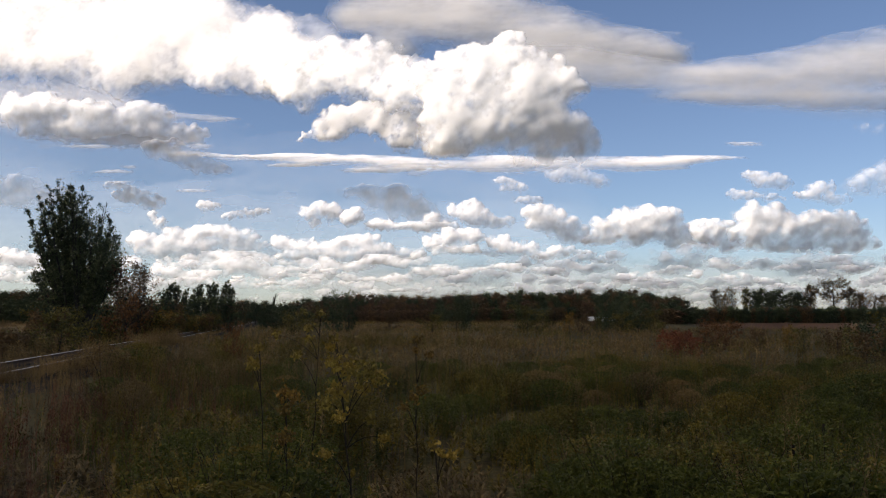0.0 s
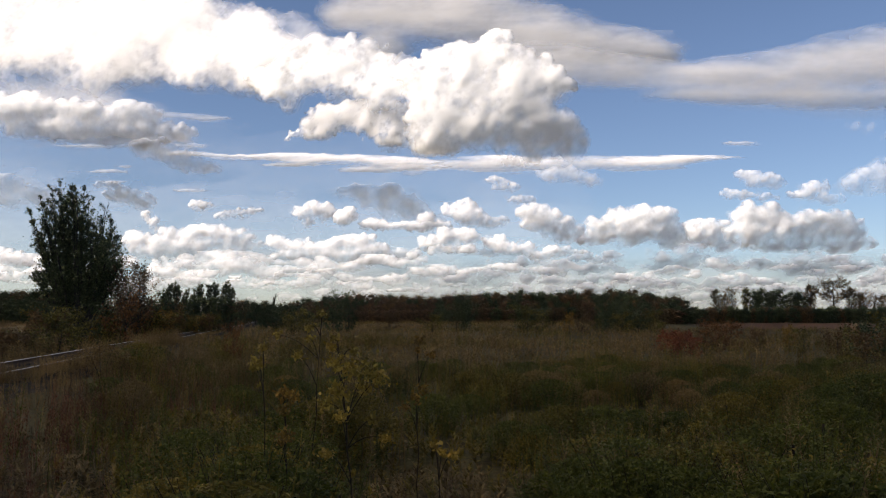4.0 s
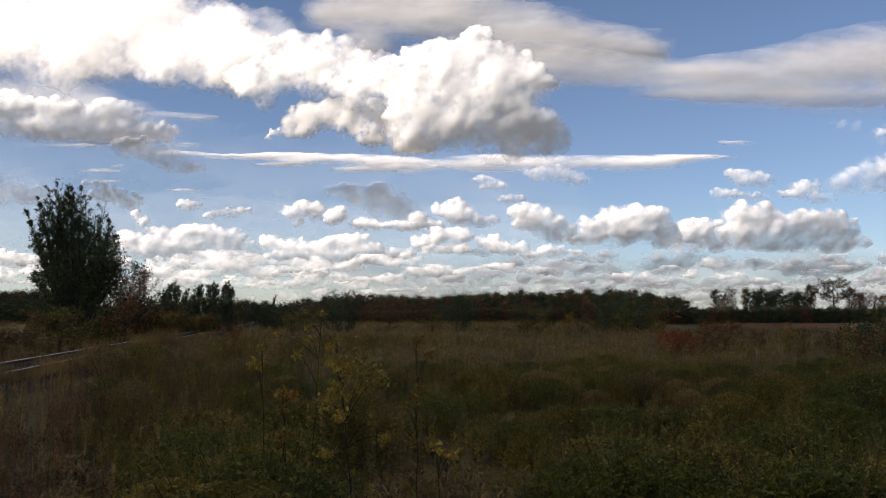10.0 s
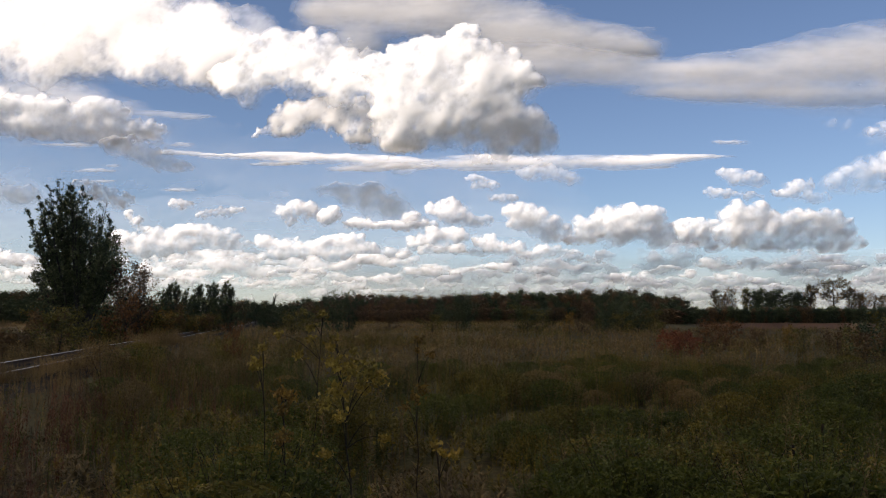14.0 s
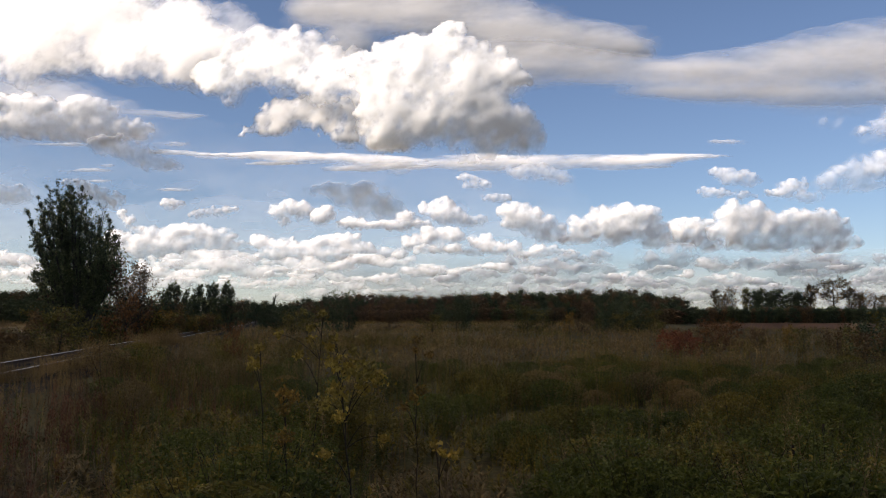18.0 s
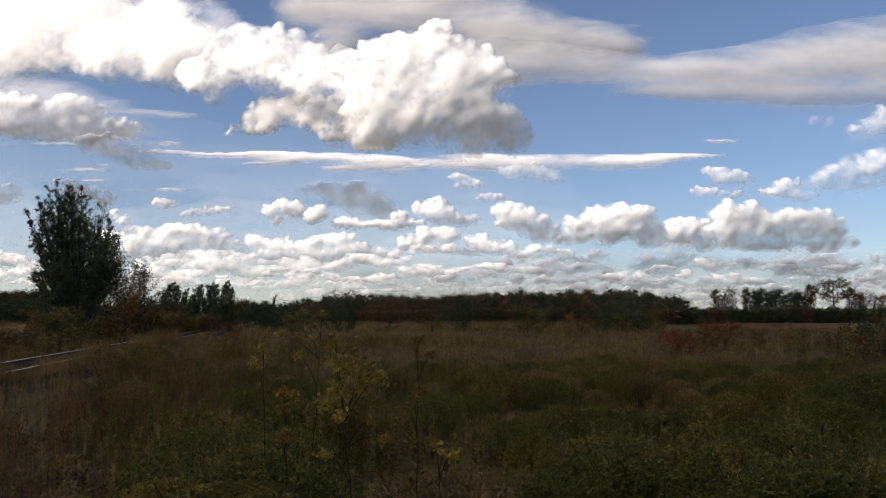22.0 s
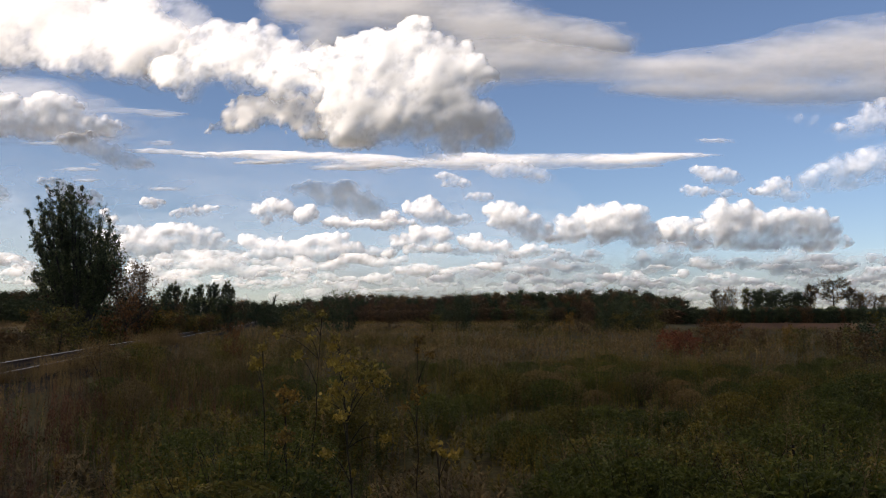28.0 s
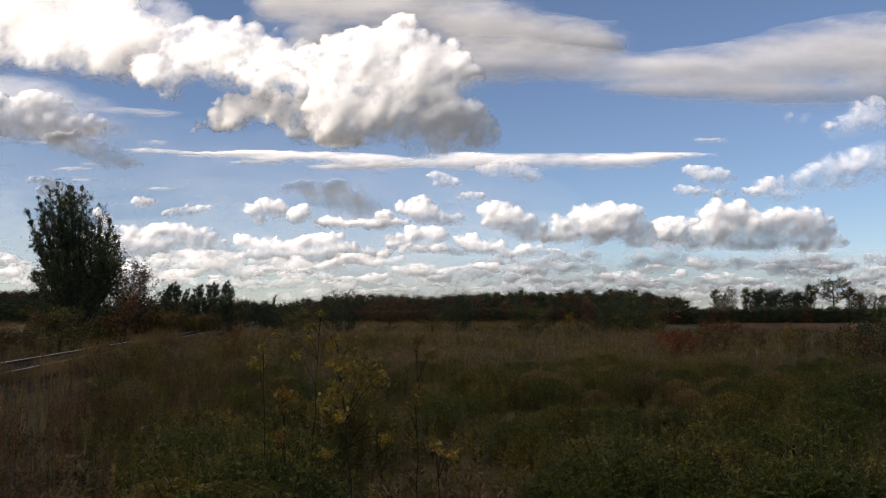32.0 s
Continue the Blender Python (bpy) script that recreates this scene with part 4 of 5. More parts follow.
for kind, a, top, d, w in (("green", 268, 530, 80, 1.0), ("green", 288, 528, 82, 1.1), ("brown", 305, 530, 84, 1.0), ("green", 322, 533, 85, 1.1), ("green", 340, 529, 87, 1.0), ("green", 358, 526, 88, 1.1),
                           ("green", 376, 527, 90, 1.0), ("green", 394, 528, 91, 1.1), ("brown", 410, 535, 93, 1.0), ("rust", 232, 528, 70, 1.0), ("brown", 250, 532, 74, 1.0), ("rust", 212, 520, 64, 0.8)):
    shrub(kind, a, top, d, rng.uniform(0, 6), w, "hedge along the railway")

for k in range(15):
    shrub(("olive", "ochre", "olive", "brown", "olive")[k % 5], 208 + 12.5 * k + rng.uniform(-4, 4), 557 + rng.uniform(-5, 4), 70 + 0.9 * k + rng.uniform(0, 3), rng.uniform(0, 6), rng.uniform(1.0, 1.4), "hedge along the railway")

# dead snag in the notch of the skyline
SNAG = tree_meshes(401, 6.0, 0.34, 0.03, 12, BROWN_LEAF, BARK, limbs=6, low=0.3, rise=5.0, twigs=1, bare=0.9, stout=2.4)
b, s = stand(485, 511, 215, 6.0)
put_tree("dead_tree", SNAG, b @ Matrix.Rotation(0.8, 4, "Z") @ Matrix.Diagonal((s * 1.8, s * 1.8, s, 1)), "bare dead tree with a few upright limbs", "tree")

def broad_tree(seed, height, spread, leaf, n_leaf, leaf_mat, bark, low=0.1, full=0.46):
    """A full-leaved tree: lobes of foliage held out on limbs round a trunk."""
    rng = np.random.RandomState(seed)
    trunk = branch_line(rng, (0, 0, -0.3), (0, 0, 1), height * 0.85, 6, 0.05, 0.06)
    r0 = height * 0.018
    lv, cv, core = [], [], []
    g = (1 + 5 ** 0.5) / 2
    ball = np.array([(-1, g, 0), (1, g, 0), (-1, -g, 0), (1, -g, 0), (0, -1, g), (0, 1, g), (0, -1, -g), (0, 1, -g), (g, 0, -1), (g, 0, 1), (-g, 0, -1), (-g, 0, 1)]) / math.sqrt(1 + g * g)
    hull = np.array([(0, 11, 5, 5), (0, 5, 1, 1), (0, 1, 7, 7), (0, 7, 10, 10), (0, 10, 11, 11), (1, 5, 9, 9), (5, 11, 4, 4), (11, 10, 2, 2), (10, 7, 6, 6), (7, 1, 8, 8), (3, 9, 4, 4), (3, 4, 2, 2), (3, 2, 6, 6), (3, 6, 8, 8), (3, 8, 9, 9), (4, 9, 5, 5), (2, 4, 11, 11), (6, 2, 10, 10), (8, 6, 7, 7), (9, 8, 1, 1)])
    lobes = 15
    for k in range(lobes):
        up = low + (0.88 - low) * (k + rng.uniform(0, 0.7)) / lobes
        ang = k * 2.4 + rng.uniform(-0.4, 0.4)
        wide = math.sqrt(max(0.05, 1.0 - (2.0 * (up - 0.42)) ** 2 * 0.95)) * spread * rng.uniform(0.5, 0.8)
        c = np.array([math.cos(ang) * wide, math.sin(ang) * wide, up * height])
        i = max(0, min(5, int(up * 6) - 1))
        lv.append(tube(branch_line(rng, trunk[i], c - trunk[i], np.linalg.norm(c - trunk[i]), 4, 0.08, 0.02), np.linspace(r0 * 0.4, r0 * 0.08, 5), 3))
        r = spread * full * rng.uniform(0.8, 1.2)
        m = n_leaf // lobes
        d = rng.normal(0, 1, (m, 3))
        d = d / np.linalg.norm(d, axis=1)[:, None] * (rng.uniform(0.55, 1.06, m) * r)[:, None] * np.array([1, 1, 0.72])
        cv.append(c + d)
        core.append((c + ball * rng.uniform(0.38, 0.58, (12, 1)) * r * np.array([1, 1, 0.72]), hull))
    c = np.concatenate(cv)
    c[:, 2] = np.maximum(c[:, 2], height * 0.02)
    crown = gather([leaves(c, leaf, rng, 0.6)] + core)
    return (mesh_of("trunk", *tube(trunk, np.linspace(r0, r0 * 0.2, len(trunk)), 6), bark, True), mesh_of("branchwork", *gather(lv), bark), mesh_of("crown", *crown, leaf_mat))


# the wood on the skyline
WOOD = []
for k, (mat, sp, ri, sh) in enumerate(((GREEN_LEAF, 4.2, 0.6, 0.7), (RUST_LEAF, 4.4, 0.55, 0.7), (BROWN_LEAF, 4.0, 0.7, 0.7), (OLIVE_LEAF, 4.2, 0.6, 0.7), (GREEN_LEAF, 3.6, 0.9, 0.8), (RUST_LEAF, 3.8, 0.8, 0.8))):
    WOOD.append(broad_tree(420 + k, 12.0, sp, 0.35, 3600, mat, BARK, 0.06 if ri < 0.8 else 0.12, 0.5))
WOOD_LABELS = ("dark-green broadleaf tree in the wood", "rust-red autumn tree in the wood", "brown autumn tree in the wood", "olive broadleaf tree in the wood", "dark-green broadleaf tree in the wood", "rust-red autumn tree in the wood")


def wood_tree(kind, a, top, dist, turn, wide=1.0):
    b, s = stand(a, top, dist, 12.0)
    put_tree("woodland_tree", WOOD[kind], b @ Matrix.Rotation(turn, 4, "Z") @ Matrix.Diagonal((s * wide, s * wide, s, 1)), WOOD_LABELS[kind], "tree", "trees of the wood")


EDGE_A = np.array([495, 515, 560, 600, 640, 700, 740, 800, 850, 872, 900, 990, 1080, 1100, 1125, 1190, 1208, 1218])
EDGE_B = np.array([545, 533, 528, 524, 523, 521, 521, 521, 517, 511, 514, 513, 513, 507, 514, 519, 528, 548])
for row, (d, back, gap) in enumerate(((420, 1.0, 15.0), (400, 0.86, 13.0), (385, 0.62, 15.0), (372, 0.34, 14.0))):
    a = 500.0 + 5 * row
    while a < 1215:
        top = float(np.interp(a, EDGE_A, EDGE_B))
        top = 562 - (562 - top) * back * rng.uniform(0.86, 1.06) + (0 if row else rng.uniform(-3, 2))
        kinds = (1, 2, 1, 0, 5, 2, 0) if a < 860 else (2, 1, 2, 0, 2, 4, 0)
        dd = d if a < 1105 else d - 75
        wood_tree(rng.choice(kinds), a, top - 3.0, dd + rng.uniform(-6, 6), rng.uniform(0, 6), rng.uniform(0.6, 1.0) * (1.8 if row == 3 else 1.0 if row else 1.3))
        a += gap * rng.uniform(0.7, 1.2)
# distant wood to the left and low far trees between
a = -30.0
while a < 130:
    wood_tree(rng.choice((0, 4, 0, 2)), a, 510 + rng.uniform(-3, 3), 300 + rng.uniform(-8, 8), rng.uniform(0, 6), 1.2)
    wood_tree(rng.choice((0, 4)), a + 6, 528 + rng.uniform(-3, 3), 285 + rng.uniform(-8, 8), rng.uniform(0, 6), 1.3)
    a += 12.0
for a, top in ((412, 531), (425, 528), (440, 529), (452, 532), (466, 531), (478, 535), (405, 535), (432, 538)):
    wood_tree(rng.choice((2, 0, 2, 4)), a, top, 290 + rng.uniform(-8, 8), rng.uniform(0, 6), 1.2)
a = 1206.0
while a < 1590:
    wood_tree(rng.choice((0, 4, 2, 0)), a, 543 + rng.uniform(-4, 4), 300 + rng.uniform(-8, 8), rng.uniform(0, 6), 1.05)
    a += 5.0
# the open row on the right, each tree different
AIRY = [tree_meshes(440 + k, 12.0, 3.6, 0.34, n, BROWN_LEAF, BARK, limbs=26, low=0.28, rise=1.3, twigs=7, puff=0.04, bare=0.15, stout=1.6) for k, n in ((0, 800), (1, 2500))]
SLIM = [broad_tree(450 + k, 12.0, 1.6, 0.34, 2400, m, BARK, 0.04, 0.8) for k, m in ((0, GREEN_LEAF), (1, OLIVE_LEAF))]
OAK = tree_meshes(460, 12.0, 5.0, 0.36, 2300, BROWN_LEAF, BARK, limbs=20, low=0.42, rise=0.45, shape=0.8, twigs=8, puff=0.04, stout=1.6)
for nm, mesh, a, top, label in (
        ("airy_tree", AIRY[1], 1270, 513, "thinly leaved pale-limbed tree in the row"), ("airy_tree", AIRY[0], 1296, 508, "nearly bare pale-limbed tree in the row"), ("airy_tree", AIRY[1], 1283, 520, "thinly leaved pale-limbed tree in the row"),
        ("slim_tree", SLIM[1], 1322, 507, "yellowish-green dense tree in the row"), ("slim_tree", SLIM[0], 1338, 511, "dark-green dense tree in the row"), ("slim_tree", SLIM[0], 1351, 506, "dark-green dense tree in the row"),
        ("slim_tree", SLIM[0], 1368, 511, "dark-green dense tree in the row"), ("slim_tree", SLIM[0], 1379, 508, "dark-green dense tree in the row"), ("slim_tree", SLIM[0], 1402, 514, "dark-green dense tree in the row"), ("slim_tree", SLIM[0], 1416, 512, "dark-green dense tree in the row"),
        ("slim_tree", SLIM[0], 1345, 516, "dark-green dense tree in the row"), ("slim_tree", SLIM[0], 1361, 518, "dark-green dense tree in the row"), ("slim_tree", SLIM[0], 1390, 519, "dark-green dense tree in the row"), ("slim_tree", SLIM[0], 1410, 520, "dark-green dense tree in the row"), ("slim_tree", SLIM[0], 1427, 522, "dark-green dense tree in the row"),
        ("airy_tree", AIRY[1], 1434, 504, "thinly leaved pale-limbed tree in the row"), ("oak_tree", OAK, 1476, 489, "tall spreading half-bare oak above the row"),
        ("airy_tree", AIRY[1], 1508, 509, "thinly leaved pale-limbed tree in the row"), ("airy_tree", AIRY[0], 1530, 513, "nearly bare pale-limbed tree in the row"), ("airy_tree", AIRY[0], 1548, 520, "nearly bare pale-limbed tree in the row"), ("airy_tree", AIRY[1], 1566, 522, "thinly leaved pale-limbed tree in the row"), ("airy_tree", AIRY[1], 1520, 520, "thinly leaved pale-limbed tree in the row")):
    b, s = stand(a, top - (4 if nm == "slim_tree" else 0), 395 + rng.uniform(-5, 5), 12.0)
    put_tree(nm, mesh, scaled(b, s, rng.uniform(0, 6)), label, "tree", "open row of trees")


# ---------------------------------------------------------------- far shed and lorry
def make_shed():
    p = sight(1244, 562, 425)
    root = empty("shed", pose(p.x, p.y, 0.1, 0, 0, 12), "small white farm shed far off among the trees", "shed")
    part("wall", box_bm(7, 5, 2.6, 0.03, (0, 0, 1.3)), WHITE_PAINT, root, "white boarded walls")
    bm = bmesh.new()
    pts = [bm.verts.new(q) for q in ((-3.8, -2.9, 2.5), (3.8, -2.9, 2.5), (3.8, 2.9, 2.5), (-3.8, 2.9, 2.5), (-3.8, 0, 3.9), (3.8, 0, 3.9))]
    for q in ((0, 1, 5, 4), (2, 3, 4, 5), (1, 2, 5), (3, 0, 4), (3, 2, 1, 0)):
        bm.faces.new([pts[k] for k in q])
    part("roof", bm, ROOF, root, "grey sheet roof")
    part("door", box_bm(1.8, 0.08, 2.1, 0.02, (1.2, -2.55, 1.05)), GREY_METAL, root)


make_shed()


def make_lorry():
    root = empty("lorry", pose(0, 0, 0), "long low white box lorry on the far road", "lorry")
    part("cargo_box", box_bm(11.0, 2.4, 1.9, 0.08, (-1.6, 0, 1.75)), WHITE_PAINT, root, "white panelled cargo box")
    part("chassis", box_bm(13.6, 1.0, 0.25, 0.03, (0, 0, 0.95)), GREY_METAL, root)
    cab = part("cab", box_bm(2.2, 2.3, 1.8, 0.25, (5.4, 0, 1.55)), WHITE_PAINT, root)
    part("windscreen", box_bm(0.06, 1.9, 0.7, 0.02, (6.5, 0, 1.95)), GLASS, cab)
    for x in (-5.6, -4.3, 2.6, 5.4):
        for y in (-1.1, 1.1):
            bm = bmesh.new()
            bmesh.ops.create_cone(bm, cap_ends=True, segments=20, radius1=0.5, radius2=0.5, depth=0.3, matrix=Matrix.Translation((0, 0, 0)) @ Matrix.Rotation(math.pi / 2, 4, "X"))
            w = part("wheel", bm, RUBBER, root, m=pose(x, y, 0.5))
            bm = bmesh.new()
            bmesh.ops.create_cone(bm, cap_ends=True, segments=14, radius1=0.26, radius2=0.22, depth=0.34, matrix=Matrix.Rotation(math.pi / 2, 4, "X"))
            part("rim", bm, GREY_METAL, w)
    return root


LORRY = make_lorry()


# ---------------------------------------------------------------- the weedy field
def stalk_plant(rng, height, n_leaf, leaf, plume, slim=0.12):
    """One upright weed: a stem, narrow drooping leaves along it and a branched dry head."""
    bend = rng.normal(0, 0.10, 2) * height
    pts = np.array([[0, 0, 0], [bend[0] * 0.2, bend[1] * 0.2, height * 0.4], [bend[0] * 0.55, bend[1] * 0.55, height * 0.75], [bend[0], bend[1], height]])
    sv, sf = tube(pts, [0.006, 0.005, 0.004, 0.002], 3)
    s = rng.uniform(0.12, 1.0, n_leaf) ** 0.8
    c = np.stack([np.interp(s, [0, 0.4, 0.75, 1], pts[:, q]) for q in range(3)], -1)
    ang = rng.uniform(0, 6.28, n_leaf)
    L = leaf * (1.15 - 0.6 * s) * rng.uniform(0.7, 1.3, n_leaf)
    out = np.stack([np.cos(ang), np.sin(ang), rng.uniform(0.0, 1.3, n_leaf)], -1)
    side = np.stack([-np.sin(ang), np.cos(ang), np.zeros(n_leaf)], -1) * (L * slim)[:, None]
    v = np.stack([c, c + out * (L * 0.5)[:, None] + side, c + out * L[:, None] + np.array([0, 0, -0.15]) * L[:, None], c + out * (L * 0.5)[:, None] - side], 1).reshape(-1, 3)
    f = np.arange(n_leaf * 4).reshape(-1, 4)
    chunks = [(sv, sf), (v, f)]
    if plume:
        t = pts[-1] + rng.normal(0, 1, (plume, 3)) * np.array([0.05, 0.05, 0.07]) * (height + 0.3)
        chunks.append(leaves(t, 0.026, rng, 0.6))
    return gather(chunks)


def grass_plant(rng, height, blades):
    """A tuft of arching blades."""
    ang = rng.uniform(0, 6.28, blades)
    h = height * rng.uniform(0.5, 1.1, blades)
    lean = rng.uniform(0.2, 0.95, blades) * h
    d = np.stack([np.cos(ang), np.sin(ang), np.zeros(blades)], -1)
    side = np.stack([-np.sin(ang), np.cos(ang), np.zeros(blades)], -1) * 0.0035
    foot = rng.normal(0, 0.04, (blades, 3)) * np.array([1, 1, 0])
    mid = foot + d * (lean * 0.3)[:, None] + np.array([0, 0, 1]) * (h * 0.6)[:, None]
    tip = foot + d * lean[:, None] + np.array([0, 0, 1]) * (h * rng.uniform(0.55, 0.95, blades))[:, None]
    v = np.stack([foot - side, foot + side, mid + side * 0.9, mid - side * 0.9, tip + side * 0.15, tip - side * 0.15], 1).reshape(-1, 3)
    k = np.arange(blades)[:, None] * 6
    f = np.concatenate([k + np.array([[0, 1, 2, 3]]), k + np.array([[3, 2, 4, 5]])])
    return v, f


def scatter(protos, xs, ys, scale, rng):
    """Many turned and scaled plants in one soup; each column of (xs, ys) is one plant."""
    pick = rng.randint(0, len(protos), len(xs))
    chunks = []
    z = land(xs, ys)
    for k, (v, f) in enumerate(protos):
        m = np.where(pick == k)[0]
        if not len(m):
            continue
        a = rng.uniform(0, 6.28, len(m))
        s = scale[m]
        ca, sa = np.cos(a) * s, np.sin(a) * s
        X = v[None, :, 0] * ca[:, None] - v[None, :, 1] * sa[:, None] + xs[m, None]
        Y = v[None, :, 0] * sa[:, None] + v[None, :, 1] * ca[:, None] + ys[m, None]
        Z = v[None, :, 2] * s[:, None] + z[m, None] - 0.03
        V = np.stack([X, Y, Z], -1).reshape(-1, 3)
        F = (f[None] + (np.arange(len(m)) * len(v))[:, None, None]).reshape(-1, 4)
        chunks.append((V, F))
    return gather(chunks)


WEED_RNG = np.random.RandomState(91)
TALL = [stalk_plant(WEED_RNG, 1.0, 38, 0.09, 18) for _ in range(7)]
BUSHY = [gather([(v + np.array([WEED_RNG.normal(0, 0.13), WEED_RNG.normal(0, 0.13), 0]), f) for v, f in (stalk_plant(WEED_RNG, WEED_RNG.uniform(0.6, 1.0), 36, 0.085, 6) for _ in range(4))]) for _ in range(6)]
COARSE = [gather([(v + np.array([WEED_RNG.normal(0, 0.35), WEED_RNG.normal(0, 0.35), 0]), f) for v, f in (stalk_plant(WEED_RNG, WEED_RNG.uniform(0.6, 1.05), 15, 0.2, 0, 0.1) for _ in range(3))]) for _ in range(6)]
COVER = [stalk_plant(WEED_RNG, 0.34, 34, 0.12, 0, 0.2) for _ in range(6)]
TUFT = [grass_plant(WEED_RNG, 0.8, 16) for _ in range(6)]


def shoulder(x, y):
    o = off_track(x, y)
    return np.where((o > 2.6) & (o < 7.0), 1.0, 0.0) * np.clip(0.75 + 0.5 * fbm(x / 2.5, y / 2.5, 2, 61), 0.25, 1)


def verge(x, y):
    o = off_track(x, y)
    return np.where((o > 1.25) & (o < 2.8), 1.0, 0.0) * np.clip(0.8 + 0.6 * fbm(x / 3.0, y / 3.0, 2, 63), 0.35, 1)


def rail_edge(x, y):
    o = off_track(x, y)
    return np.where((o > 0.92) & (o < 1.4), 1.0, 0.0)


def fourfoot(x, y):
    return np.where(np.abs(off_track(x, y)) < 0.62, 1.0, 0.0)


def plots(y0, y1, per_m2, keep):
    """Random spots of the field in a belt across the view, thinned by keep(x, y)."""
    n = int(per_m2 * (y1 - y0) * (y1 + y0) * 0.60)
    y = np.sqrt(WEED_RNG.uniform(y0 * y0, y1 * y1, n))
    x = y * WEED_RNG.uniform(-0.60, 0.60, n)
    o = off_track(x, y)
    ok = ((o > (1.2 if keep in (shoulder, verge) else 3.4)) | (o < -2.4) | (keep in (fourfoot, rail_edge))) & (WEED_RNG.rand(n) < keep(x, y))
    return x[ok], y[ok]


def dryness(x, y):
    """0 in lush green patches, 1 in dry brown ones."""
    d = 0.5 + 0.6 * fbm(x / 9.0, y / 9.0, 3, 15)
    d = d + np.clip((y - 17.0) / 14.0, 0, 1) * 0.2 + np.clip((-x / y - 0.36) / 0.1, 0, 1) * 0.7 - np.clip((-x / y - 0.05) / 0.1, 0, 1) * np.clip((20.0 - y) / 5.0, 0, 1) * np.clip((0.42 + x / y) / 0.06, 0, 1) * 0.35 - np.clip((16.0 - y) / 6.0, 0, 1) * 0.32 * np.clip(x / y * 4 + 1.4, 0, 1)
    return np.clip(d, 0, 1)


def heap(x, y):
    """How high the growth stands: swelling mounds with low dark gaps between them."""
    near = np.clip((26.0 - y) / 8.0, 0, 1) * np.clip(x / y * 4 + 2.0, 0.3, 1)
    return 1.0 + near * (np.clip(0.8 + 1.5 * fbm(x / 1.9, y / 2.8, 2, 25), 0.5, 1.25) - 1.0)


def weeds(name, protos, mat, belts, label):
    chunks = []
    for y0, y1, per, keep, lo, hi in belts:
        x, y = plots(y0, y1, per, keep)
        if len(x):
            swell = np.clip(1.0 + 0.25 * fbm(x / 4.0, y / 4.0, 3, 22) + 0.25 * fbm(x / 1.3, y / 1.3, 2, 25), 0.4, 1.5) * (heap(x, y) if protos is not COVER else 1.0)
            chunks.append(scatter(protos, x, y, WEED_RNG.uniform(lo, hi, len(x)) * swell, WEED_RNG))
    ob = new(name, mesh_of(name, *gather(chunks), mat))
    tagged(ob, label, "weeds", kind="stuff")


def lush(x, y):
    return np.clip(1.25 - 1.3 * dryness(x, y), 0.03, 1)


def dry(x, y):
    return np.clip(1.5 * dryness(x, y) - 0.35, 0.03, 1)


def beyond(x, y):
    """The weeds stop short of the ploughed field."""
    return np.where((x / y > 0.26) & (y > 150), 0.0, 1.0)


def dry_far(x, y):
    return dry(x, y) * beyond(x, y)


def lush_far(x, y):
    return lush(x, y) * beyond(x, y)


def reds(x, y):
    return np.clip((-x / y - 0.35) / 0.1, 0, 1) * np.clip(0.6 + fbm(x / 4.0, y / 4.0, 3, 31), 0.1, 1) * np.clip((28 - y) / 8, 0, 1) * np.clip((y - 11.0) / 4.0, 0.35, 1)


def straws(x, y):
    return np.clip(0.12 + 0.8 * fbm(x / 5.0, y / 5.0, 3, 41) + np.clip((-x / y - 0.36) / 0.1, 0, 1) * 0.8, 0.04, 1)


weeds("green_weeds", BUSHY, WEED_GREEN, ((6.3, 16, 5.0, lush, 0.5, 0.85), (16, 34, 2.4, lush, 0.6, 0.95)), "thick green goldenrod stems past flowering")
weeds("olive_weeds", TALL, WEED_OLIVE, ((6.3, 16, 3.0, lush, 0.55, 0.9), (16, 40, 3.0, lush, 0.6, 1.0)), "olive leafy weed stalks with dry heads")
weeds("brown_weeds", TALL, WEED_BROWN, ((6.3, 16, 5.0, dry, 0.55, 0.9), (16, 40, 5.0, dry, 0.6, 0.95)), "dry brown weed stalks with seed heads")
weeds("low_green_weeds", COVER, WEED_OLIVE, ((6.5, 13, 14.0, lush, 0.6, 1.2), (13, 20, 7.0, lush, 0.7, 1.3)), "low olive undergrowth between the weed clumps")
weeds("low_brown_weeds", COVER, WEED_BROWN, ((6.5, 13, 11.0, dry, 0.6, 1.2), (13, 20, 5.0, dry, 0.7, 1.3)), "low brown undergrowth between the weed clumps")
weeds("red_weeds", BUSHY, WEED_RED, ((6.3, 30, 12.0, reds, 0.5, 0.95),), "reddish dried dock and bramble leaves")
weeds("straw_grass", TUFT, STRAW, ((6.2, 14, 8.0, straws, 0.4, 0.9), (14, 30, 2.0, straws, 0.5, 1.0)), "bleached straw-coloured grass tufts")
weeds("embankment_weeds", TALL, WEED_BROWN, ((14, 45, 9.0, shoulder, 0.35, 0.7), (12, 21.0, 8.0, verge, 0.4, 0.55), (45, 110, 2.5, shoulder, 0.5, 0.8)), "dry brown weeds on the railway bank")
weeds("trackside_weeds", BUSHY, WEED_BROWN, ((21.0, 45, 4.5, verge, 0.36, 0.5), (14, 21.0, 7.0, verge, 0.4, 0.55), (45, 68, 5.0, verge, 0.4, 0.5), (19.5, 38, 28.0, rail_edge, 0.46, 0.56), (38, 52, 28.0, rail_edge, 0.74, 0.88), (52, 95, 14.0, rail_edge, 0.36, 0.46)), "dense dry weeds close beside the rails")
weeds("weeds_between_rails", TALL, WEED_BROWN, ((20, 44, 9.0, fourfoot, 0.24, 0.38),), "low dry weeds between the rails")
